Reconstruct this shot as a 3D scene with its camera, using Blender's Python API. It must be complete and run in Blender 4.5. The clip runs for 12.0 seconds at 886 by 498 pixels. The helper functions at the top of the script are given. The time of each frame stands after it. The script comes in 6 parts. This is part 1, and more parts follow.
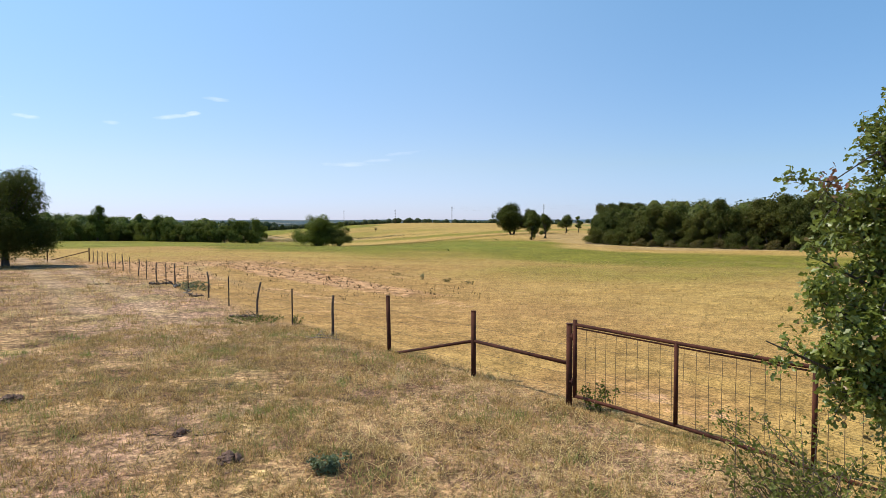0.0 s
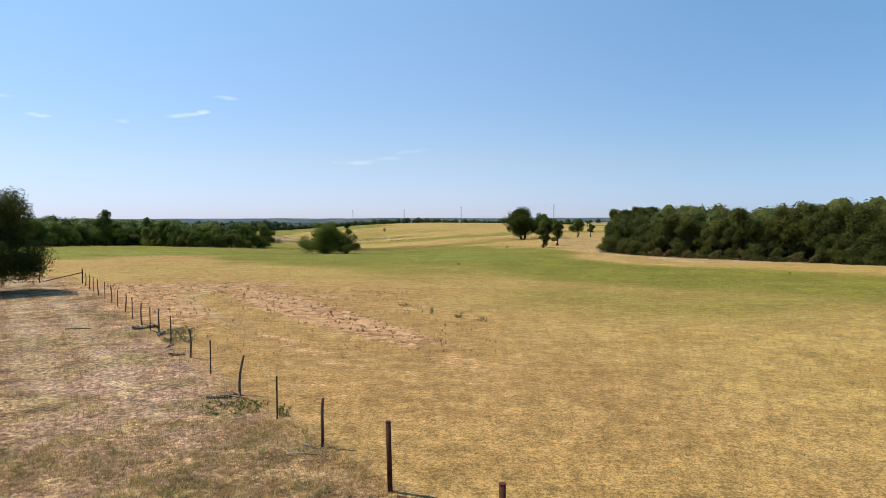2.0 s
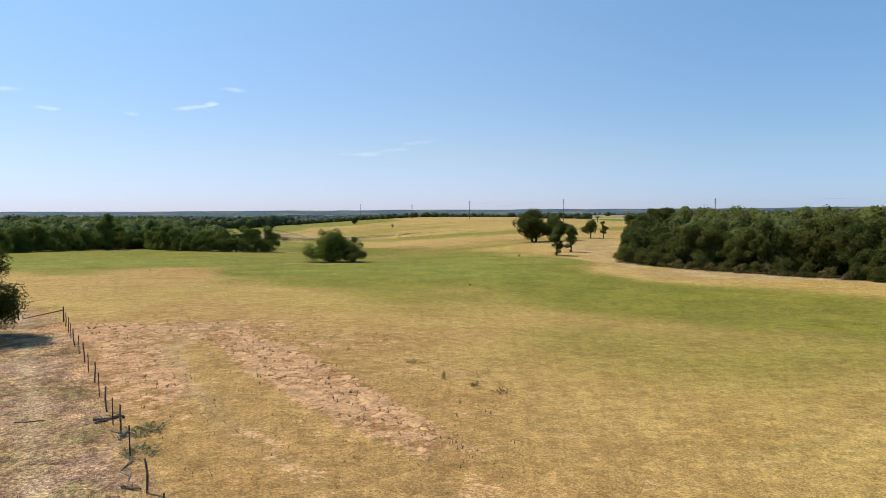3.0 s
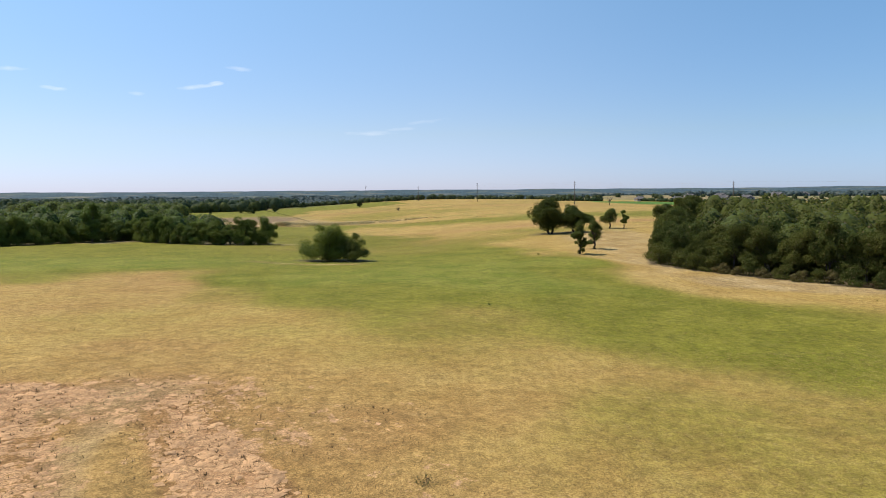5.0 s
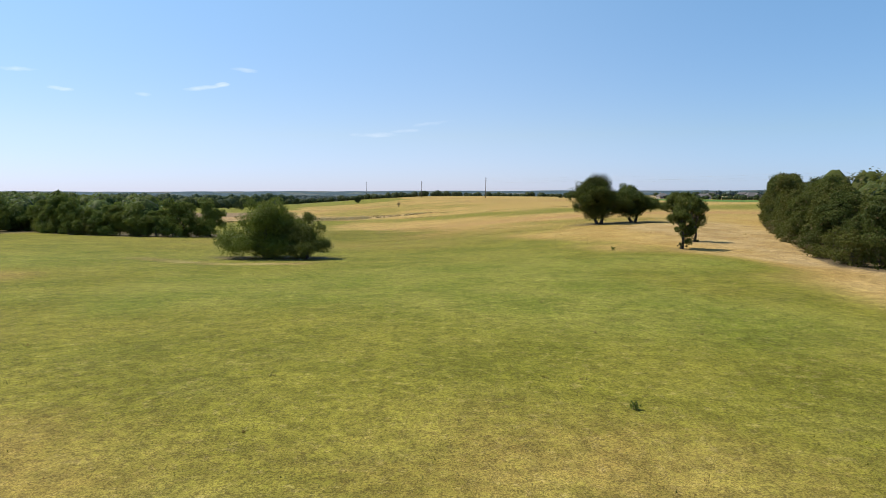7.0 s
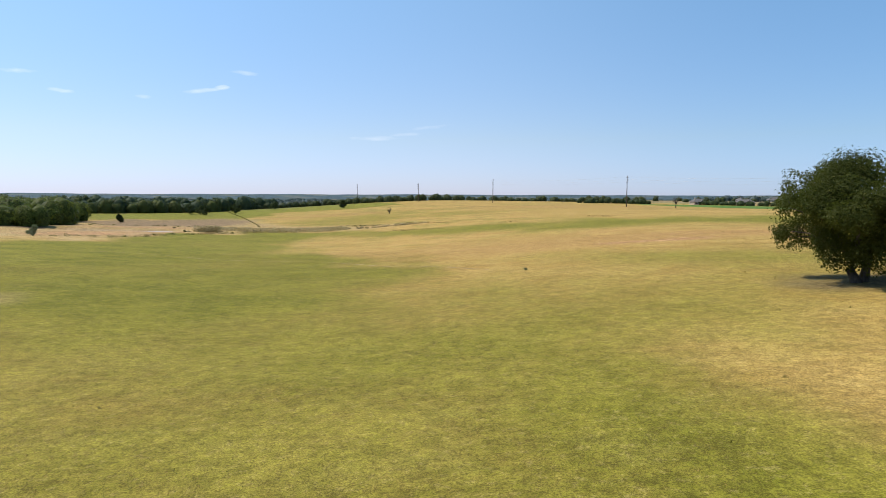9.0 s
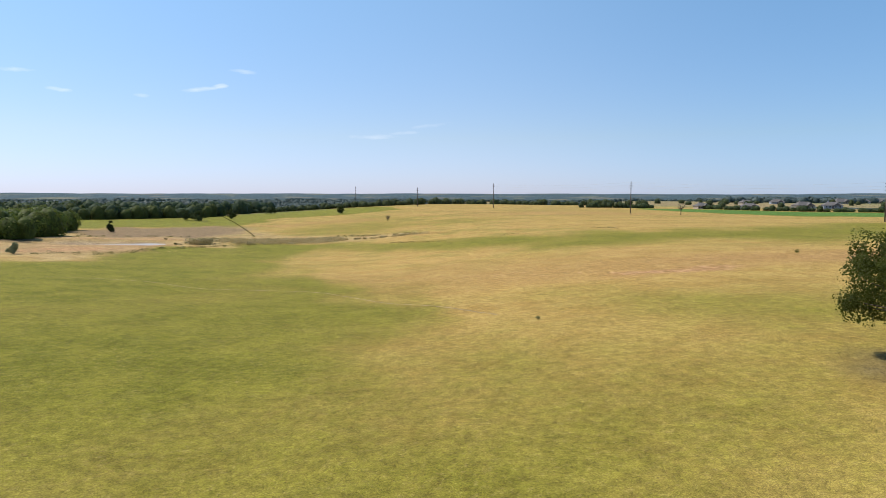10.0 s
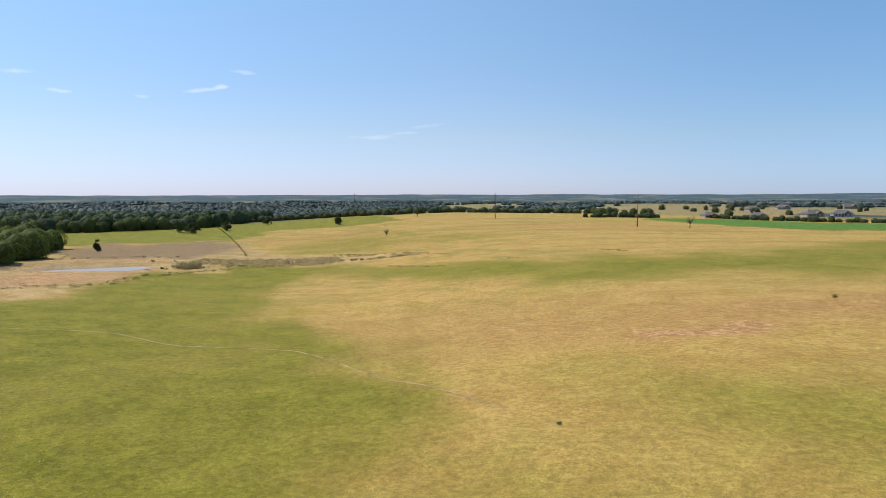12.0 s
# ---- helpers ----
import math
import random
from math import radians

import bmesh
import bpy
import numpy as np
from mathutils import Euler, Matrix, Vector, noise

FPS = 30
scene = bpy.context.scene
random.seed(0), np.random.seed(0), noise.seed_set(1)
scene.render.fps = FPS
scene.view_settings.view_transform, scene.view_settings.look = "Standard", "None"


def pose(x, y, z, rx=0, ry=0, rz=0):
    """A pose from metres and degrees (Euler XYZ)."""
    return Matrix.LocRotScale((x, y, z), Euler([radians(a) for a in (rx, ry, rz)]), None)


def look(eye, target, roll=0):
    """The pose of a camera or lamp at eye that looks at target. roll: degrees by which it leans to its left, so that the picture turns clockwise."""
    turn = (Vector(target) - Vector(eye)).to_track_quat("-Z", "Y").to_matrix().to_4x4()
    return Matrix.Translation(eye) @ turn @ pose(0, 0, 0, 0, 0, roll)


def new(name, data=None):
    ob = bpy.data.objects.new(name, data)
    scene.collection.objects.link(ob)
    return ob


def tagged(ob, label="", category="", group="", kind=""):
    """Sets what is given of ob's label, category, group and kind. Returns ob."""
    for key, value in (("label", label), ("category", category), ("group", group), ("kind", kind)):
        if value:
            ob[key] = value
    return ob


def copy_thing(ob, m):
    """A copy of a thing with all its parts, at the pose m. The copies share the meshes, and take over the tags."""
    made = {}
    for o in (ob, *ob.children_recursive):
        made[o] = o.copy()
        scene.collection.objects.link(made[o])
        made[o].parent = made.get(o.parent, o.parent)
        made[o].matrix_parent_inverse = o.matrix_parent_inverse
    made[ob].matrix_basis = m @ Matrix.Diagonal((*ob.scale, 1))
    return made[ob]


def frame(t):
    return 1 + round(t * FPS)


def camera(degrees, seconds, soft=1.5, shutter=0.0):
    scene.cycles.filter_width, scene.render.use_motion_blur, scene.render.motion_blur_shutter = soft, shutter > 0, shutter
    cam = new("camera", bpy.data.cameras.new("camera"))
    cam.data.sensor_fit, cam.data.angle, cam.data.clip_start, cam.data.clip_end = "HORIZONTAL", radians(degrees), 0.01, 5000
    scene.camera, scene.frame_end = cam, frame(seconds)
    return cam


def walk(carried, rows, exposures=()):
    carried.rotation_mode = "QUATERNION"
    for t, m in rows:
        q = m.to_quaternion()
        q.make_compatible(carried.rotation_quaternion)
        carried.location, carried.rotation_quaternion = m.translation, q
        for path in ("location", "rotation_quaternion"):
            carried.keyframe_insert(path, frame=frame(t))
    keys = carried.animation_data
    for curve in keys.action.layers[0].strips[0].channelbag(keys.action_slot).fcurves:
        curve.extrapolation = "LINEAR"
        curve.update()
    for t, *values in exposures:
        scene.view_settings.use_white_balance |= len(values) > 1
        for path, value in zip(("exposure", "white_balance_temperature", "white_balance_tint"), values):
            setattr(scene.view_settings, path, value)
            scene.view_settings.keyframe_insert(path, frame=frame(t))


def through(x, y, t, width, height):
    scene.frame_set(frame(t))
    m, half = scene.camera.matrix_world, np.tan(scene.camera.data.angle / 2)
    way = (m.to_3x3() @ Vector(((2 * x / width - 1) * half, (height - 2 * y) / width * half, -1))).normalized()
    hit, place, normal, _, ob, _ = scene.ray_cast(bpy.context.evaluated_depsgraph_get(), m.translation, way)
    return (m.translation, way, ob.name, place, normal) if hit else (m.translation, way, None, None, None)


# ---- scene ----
cam = camera(71.0, 12.0, 0.8)
PATH = [
    (0, (-0.507, -1.778, 2.912), (-0.477, 0.220, 2.826), -0.1),
    (0.5, (-0.518, -1.071, 3.226), (-0.495, 0.927, 3.141), -0.3),
    (1, (-0.560, -0.337, 3.732), (-0.544, 1.661, 3.644), -0.2),
    (1.5, (-0.550, 0.455, 4.253), (-0.536, 2.452, 4.162), -0.3),
    (2, (-0.573, 1.274, 4.757), (-0.572, 3.272, 4.665), -0.1),
    (2.5, (-0.513, 2.811, 5.596), (-0.528, 4.809, 5.500), -0.4),
    (3, (-0.830, 5.952, 7.901), (-0.855, 7.948, 7.781), -0.3),
    (4.8, (-1.706, 17.429, 10.552), (-1.750, 19.420, 10.363), -0.3),
    (5, (-1.751, 18.272, 10.399), (-1.796, 20.263, 10.214), -0.4),
    (5.5, (-1.888, 22.446, 9.845), (-1.935, 24.437, 9.661), -0.3),
    (6, (-2.077, 30.923, 8.384), (-2.131, 32.914, 8.202), -0.3),
    (6.5, (-2.563, 44.419, 5.838), (-2.621, 46.410, 5.656), -0.2),
    (7, (-3.332, 62.237, 5.066), (-3.391, 64.228, 4.887), -0.1),
    (7.2, (-3.396, 70.090, 4.820), (-3.465, 72.081, 4.646), -0.2),
    (7.4, (-3.677, 77.859, 4.464), (-3.745, 79.850, 4.291), -0.1),
    (7.6, (-3.958, 85.628, 3.954), (-4.024, 87.619, 3.782), -0.0),
    (7.8, (-4.239, 93.397, 3.389), (-4.304, 95.388, 3.219), 0.1),
    (8, (-4.521, 101.166, 2.869), (-4.584, 103.158, 2.699), 0.1),
    (8.2, (-4.802, 108.935, 2.491), (-4.863, 110.927, 2.323), 0.2),
    (8.4, (-5.083, 116.704, 2.356), (-5.143, 118.696, 2.189), 0.3),
    (8.6, (-5.343, 123.891, 2.562), (-5.402, 125.882, 2.396), 0.4),
    (8.8, (-5.575, 130.300, 3.209), (-5.632, 132.292, 3.044), 0.5),
    (9, (-5.937, 134.708, 5.182), (-5.993, 136.700, 5.015), 0.2),
    (9.5, (-6.375, 139.823, 7.900), (-6.429, 141.815, 7.730), 0.2),
    (10, (-6.573, 142.575, 9.461), (-6.626, 144.567, 9.289), 0.1),
    (10.5, (-6.557, 145.792, 10.940), (-6.612, 147.784, 10.770), 0.1),
    (11, (-6.581, 148.639, 12.478), (-6.637, 150.631, 12.307), 0.0),
    (11.5, (-6.816, 151.214, 14.348), (-6.871, 153.206, 14.176), -0.1),
    (12, (-6.908, 154.101, 16.275), (-6.963, 156.093, 16.103), -0.1),
]
walk(cam, [(t, look(eye, target, roll)) for t, eye, target, roll in PATH],
     [(t, stops, 6620, 11) for t, stops in ((0, 0.38), (1.5, 0.30), (2.5, 0.25), (5, 0.25), (7, 0.31), (9, 0.32), (10.5, 0.27), (12, 0.25))])

# ---- light ----
SUN_EL, SUN_AZ = radians(55), radians(-72)   # height, and bearing clockwise from +y
scene.view_settings.exposure = 0.25
world = bpy.data.worlds.new("sky")
scene.world = world
world.use_nodes = True


def sky_nodes():
    nt = world.node_tree
    nt.nodes.clear()
    out = nt.nodes.new("ShaderNodeOutputWorld")
    bg = nt.nodes.new("ShaderNodeBackground")
    bg.inputs[1].default_value = 0.105
    sky = nt.nodes.new("ShaderNodeTexSky")
    sky.sky_type = "NISHITA"
    sky.sun_disc = False
    sky.sun_elevation, sky.sun_rotation = SUN_EL, SUN_AZ
    sky.air_density, sky.dust_density, sky.ozone_density = 1.0, 0.1, 1.6
    co = nt.nodes.new("ShaderNodeTexCoord")
    sep = nt.nodes.new("ShaderNodeSeparateXYZ")
    nt.links.new(co.outputs["Generated"], sep.inputs[0])

    def op(kind, a, b=None, c=None):
        n = nt.nodes.new("ShaderNodeMath")
        n.operation = kind
        for k, v in enumerate((a, b, c)):
            if v is None:
                continue
            if isinstance(v, (int, float)):
                n.inputs[k].default_value = v
            else:
                nt.links.new(v, n.inputs[k])
        return n.outputs[0]

    # bearing and height of the line of sight, as slopes
    az = op("DIVIDE", sep.outputs[0], op("MAXIMUM", sep.outputs[1], 0.05))
    el = op("DIVIDE", sep.outputs[2], op("MAXIMUM", sep.outputs[1], 0.05))
    fine = nt.nodes.new("ShaderNodeTexNoise")
    fine.inputs["Scale"].default_value = 1.0
    fine.inputs["Detail"].default_value = 5.0
    grain = nt.nodes.new("ShaderNodeCombineXYZ")
    nt.links.new(op("MULTIPLY", az, 34.0), grain.inputs[0])
    nt.links.new(op("MULTIPLY", el, 120.0), grain.inputs[1])
    nt.links.new(grain.outputs[0], fine.inputs["Vector"])
    total = None
    # thin fair-weather wisps: bearing, height, half-length, half-height, tilt, density
    for a, e, w, h, tilt, d in ((-0.413, 0.1685, 0.036, 0.0050, 0.10, 0.40), (-0.383, 0.1735, 0.014, 0.0048, 0.05, 0.55),
                                (-0.347, 0.1960, 0.028, 0.0045, -0.10, 0.32), (-0.645, 0.1690, 0.024, 0.0045, -0.12, 0.36),
                                (-0.510, 0.1590, 0.014, 0.0045, -0.05, 0.26), (-0.135, 0.0930, 0.045, 0.0048, 0.02, 0.24),
                                (-0.088, 0.0985, 0.026, 0.0038, 0.06, 0.20), (-0.042, 0.1110, 0.032, 0.0042, 0.10, 0.20),
                                (-0.715, 0.2010, 0.040, 0.0055, -0.08, 0.28)):
        x = op("SUBTRACT", az, a)
        y = op("SUBTRACT", op("SUBTRACT", el, e), op("MULTIPLY", x, tilt))
        r = op("ADD", op("POWER", op("ABSOLUTE", op("DIVIDE", x, w)), 2.0), op("POWER", op("ABSOLUTE", op("DIVIDE", y, h * 0.82)), 2.0))
        r = op("ADD", r, op("MULTIPLY", op("SUBTRACT", fine.outputs[0], 0.5), 3.4))
        v = op("MULTIPLY", op("MAXIMUM", op("SUBTRACT", 1.0, r), 0.0), d * 0.54)
        total = v if total is None else op("MAXIMUM", total, v)
    total = op("MINIMUM", total, 0.8)
    mix = nt.nodes.new("ShaderNodeMix")
    mix.data_type = "RGBA"
    nt.links.new(total, mix.inputs[0])
    tint = nt.nodes.new("ShaderNodeMix")
    tint.data_type, tint.blend_type = "RGBA", "MULTIPLY"
    tint.inputs[0].default_value = 1.0
    nt.links.new(sky.outputs[0], tint.inputs[6])
    # warmer and dimmer towards the hazy horizon
    hue = nt.nodes.new("ShaderNodeValToRGB")
    hue.color_ramp.elements[0].position, hue.color_ramp.elements[0].color = 0.0, (0.56, 0.68, 1.26, 1)
    hue.color_ramp.elements[1].position, hue.color_ramp.elements[1].color = 0.42, (1.13, 1.38, 1.40, 1)
    mid = hue.color_ramp.elements.new(0.09)
    mid.color = (0.79, 0.84, 1.04, 1)
    nt.links.new(sep.outputs[2], hue.inputs[0])
    nt.links.new(hue.outputs[0], tint.inputs[7])
    # deeper blue away from the sun
    away = nt.nodes.new("ShaderNodeMapRange")
    away.interpolation_type, away.data_type = "SMOOTHSTEP", "FLOAT"
    away.inputs[1].default_value, away.inputs[2].default_value = -0.05, 0.62
    nt.links.new(sep.outputs[0], away.inputs[0])
    deep = nt.nodes.new("ShaderNodeMix")
    deep.data_type = "RGBA"
    deep.inputs[6].default_value, deep.inputs[7].default_value = (1.05, 1.03, 1.00, 1), (0.80, 0.92, 0.96, 1)
    nt.links.new(away.outputs[0], deep.inputs[0])
    dim = nt.nodes.new("ShaderNodeMix")
    dim.data_type, dim.blend_type = "RGBA", "MULTIPLY"
    dim.inputs[0].default_value = 1.0
    nt.links.new(tint.outputs[2], dim.inputs[6])
    nt.links.new(deep.outputs[2], dim.inputs[7])
    nt.links.new(dim.outputs[2], mix.inputs[6])
    mix.inputs[7].default_value = (9.3, 9.5, 9.9, 1)
    nt.links.new(mix.outputs[2], bg.inputs[0])
    nt.links.new(bg.outputs[0], out.inputs[0])


sky_nodes()
lamp = bpy.data.lights.new("sun", "SUN")
lamp.energy, lamp.angle, lamp.color = 4.2, radians(0.53), (1.0, 0.95, 0.86)
sun_way = Vector((math.sin(SUN_AZ) * math.cos(SUN_EL), math.cos(SUN_AZ) * math.cos(SUN_EL), math.sin(SUN_EL)))
new("sun", lamp).matrix_world = look(sun_way * 50, (0, 0, 0))


# ---- materials ----
class Nodes:
    """Short hand for building a node material."""

    def __init__(self, name):
        self.mat = bpy.data.materials.new(name)
        self.mat.use_nodes = True
        self.t = self.mat.node_tree
        self.t.nodes.clear()
        self.out = self.t.nodes.new("ShaderNodeOutputMaterial")

    def put(self, socket, v):
        if isinstance(v, (int, float)):
            socket.default_value = v
        elif isinstance(v, tuple):
            socket.default_value = (*v, 1.0) if len(v) == 3 and len(socket.default_value) == 4 else v
        else:
            self.t.links.new(v, socket)

    def node(self, kind, **inputs):
        n = self.t.nodes.new(kind)
        for k, v in inputs.items():
            self.put(n.inputs[k.replace("_", " ")], v)
        return n

    def math(self, op, a, b=0.0, clamp=False):
        n = self.t.nodes.new("ShaderNodeMath")
        n.operation, n.use_clamp = op, clamp
        self.put(n.inputs[0], a)
        self.put(n.inputs[1], b)
        return n.outputs[0]

    def mix(self, f, a, b, blend="MIX"):
        n = self.t.nodes.new("ShaderNodeMix")
        n.data_type, n.blend_type = "RGBA", blend
        self.put(n.inputs[0], f)
        self.put(n.inputs[6], a)
        self.put(n.inputs[7], b)
        return n.outputs[2]

    def span(self, v, lo, hi, a=0.0, b=1.0):
        n = self.t.nodes.new("ShaderNodeMapRange")
        n.interpolation_type = "SMOOTHSTEP"
        for k, x in enumerate((v, lo, hi, a, b)):
            self.put(n.inputs[k], x)
        return n.outputs[0]

    def noise(self, scale, detail=3.0, vector=None, rough=0.55):
        n = self.node("ShaderNodeTexNoise", Scale=scale, Detail=detail, Roughness=rough)
        if vector is not None:
            self.t.links.new(vector, n.inputs["Vector"])
        return n.outputs[0]

    def place(self, scale=(1, 1, 1)):
        co = self.t.nodes.new("ShaderNodeTexCoord")
        mp = self.t.nodes.new("ShaderNodeMapping")
        mp.inputs["Scale"].default_value = scale
        self.t.links.new(co.outputs["Object"], mp.inputs[0])
        return mp.outputs[0]

    def along_fence(self, scale):
        """Places with x along the fence line and y across it."""
        co = self.t.nodes.new("ShaderNodeTexCoord")
        turn = self.t.nodes.new("ShaderNodeMapping")
        turn.inputs["Rotation"].default_value = (0, 0, radians(-125.3))
        mp = self.t.nodes.new("ShaderNodeMapping")
        mp.inputs["Scale"].default_value = scale
        self.t.links.new(co.outputs["Object"], turn.inputs[0])
        self.t.links.new(turn.outputs[0], mp.inputs[0])
        return mp.outputs[0]

    def attr(self, name):
        n = self.t.nodes.new("ShaderNodeAttribute")
        n.attribute_name = name
        return n.outputs["Fac"]

    def bump(self, height, strength, distance):
        return self.node("ShaderNodeBump", Height=height, Strength=strength, Distance=distance).outputs[0]

    def surface(self, color, rough=0.8, metal=0.0, normal=None, spec=0.3):
        n = self.node("ShaderNodeBsdfPrincipled", Base_Color=color, Roughness=rough, Metallic=metal, Specular_IOR_Level=spec)
        if normal is not None:
            self.t.links.new(normal, n.inputs["Normal"])
        self.t.links.new(n.outputs[0], self.out.inputs[0])
        return self.mat


def leaf_material(name, dark, light, yellow=(0.20, 0.19, 0.05), share=0.06, through=0.36, gloss=0.12):
    """Foliage: each leaf its own shade, a few of them turning, with some light coming through."""
    k = Nodes(name)
    geo = k.t.nodes.new("ShaderNodeNewGeometry")
    rnd = geo.outputs["Random Per Island"]
    patch = k.noise(0.45, 2.0, k.place())
    f = k.math("ADD", k.math("MULTIPLY", rnd, 0.45), k.math("MULTIPLY", k.span(patch, 0.35, 0.65), 0.55))
    col = k.mix(f, dark, light)
    info = k.t.nodes.new("ShaderNodeObjectInfo")
    col = k.mix(k.math("MULTIPLY", info.outputs["Random"], 0.45), col, (light[0] * 1.25, light[1] * 0.95, light[2] * 0.8))
    turn = k.math("GREATER_THAN", k.math("FRACT", k.math("MULTIPLY", rnd, 37.7)), 1 - share)
    col = k.mix(turn, col, yellow)
    face = k.node("ShaderNodeBsdfPrincipled", Base_Color=col, Roughness=0.55 - 0.3 * gloss, Specular_IOR_Level=gloss)
    back = k.node("ShaderNodeBsdfTranslucent", Color=k.mix(0.5, col, (0.16, 0.20, 0.03)))
    mx = k.node("ShaderNodeMixShader", Fac=through)
    k.t.links.new(face.outputs[0], mx.inputs[1])
    k.t.links.new(back.outputs[0], mx.inputs[2])
    k.t.links.new(mx.outputs[0], k.out.inputs[0])
    return k.mat


def grass_material(name, colors, through=0.35):
    """Blades: colours picked blade by blade out of a short list, with patches some metres wide."""
    k = Nodes(name)
    geo = k.t.nodes.new("ShaderNodeNewGeometry")
    rnd = geo.outputs["Random Per Island"]
    ramp = k.t.nodes.new("ShaderNodeValToRGB")
    ramp.color_ramp.interpolation = "LINEAR"
    while len(ramp.color_ramp.elements) < len(colors):
        ramp.color_ramp.elements.new(0.5)
    for n, (e, c) in enumerate(zip(ramp.color_ramp.elements, colors)):
        e.position, e.color = n / (len(colors) - 1), (*c, 1)
    patch = k.span(k.noise(0.5, 3.0, k.place()), 0.3, 0.7)
    tuft = k.span(k.noise(4.5, 2.0, k.place()), 0.36, 0.64)
    k.put(ramp.inputs[0], k.math("ADD", k.math("MULTIPLY", rnd, 0.34), k.math("ADD", k.math("MULTIPLY", patch, 0.26), k.math("MULTIPLY", tuft, 0.40))))
    face = k.node("ShaderNodeBsdfPrincipled", Base_Color=ramp.outputs[0], Roughness=0.6, Specular_IOR_Level=0.25)
    back = k.node("ShaderNodeBsdfTranslucent", Color=ramp.outputs[0])
    mx = k.node("ShaderNodeMixShader", Fac=through)
    k.t.links.new(face.outputs[0], mx.inputs[1])
    k.t.links.new(back.outputs[0], mx.inputs[2])
    k.t.links.new(mx.outputs[0], k.out.inputs[0])
    return k.mat


def bark_material(name, dark, light, scale=9.0):
    k = Nodes(name)
    p = k.place((1, 1, 0.25))
    grain = k.noise(scale, 6.0, p, 0.65)
    big = k.noise(1.3, 2.0, k.place())
    col = k.mix(k.span(grain, 0.3, 0.7), dark, light)
    col = k.mix(k.math("MULTIPLY", k.span(big, 0.5, 0.75), 0.35), col, (0.16, 0.16, 0.13))
    return k.surface(col, 0.9, 0.0, k.bump(grain, 0.9, 0.03))


def rust_material(name):
    """Old drill pipe: brown rust over what is left of the mill scale."""
    k = Nodes(name)
    p = k.place()
    big = k.noise(3.5, 4.0, p)
    fine = k.noise(60.0, 4.0, p, 0.7)
    col = k.mix(k.span(big, 0.35, 0.68), (0.036, 0.013, 0.009), (0.088, 0.030, 0.017))
    col = k.mix(k.math("MULTIPLY", k.span(fine, 0.5, 0.72), 0.5), col, (0.140, 0.056, 0.027))
    return k.surface(col, k.span(fine, 0.3, 0.7, 0.7, 0.95), 0.0, k.bump(fine, 0.35, 0.004), 0.15)


def plain_material(name, color, rough=0.7, metal=0.0, vary=0.25, scale=3.0):
    k = Nodes(name)
    p = k.place()
    f = k.math("ADD", k.math("MULTIPLY", k.noise(scale, 4.0, p), 0.6), k.math("MULTIPLY", k.noise(scale * 12, 3.0, p), 0.4))
    lo = tuple(c * (1 - vary) for c in color)
    hi = tuple(min(1.0, c * (1 + vary)) for c in color)
    return k.surface(k.mix(k.span(f, 0.35, 0.65), lo, hi), rough, metal, k.bump(f, 0.2, 0.01))


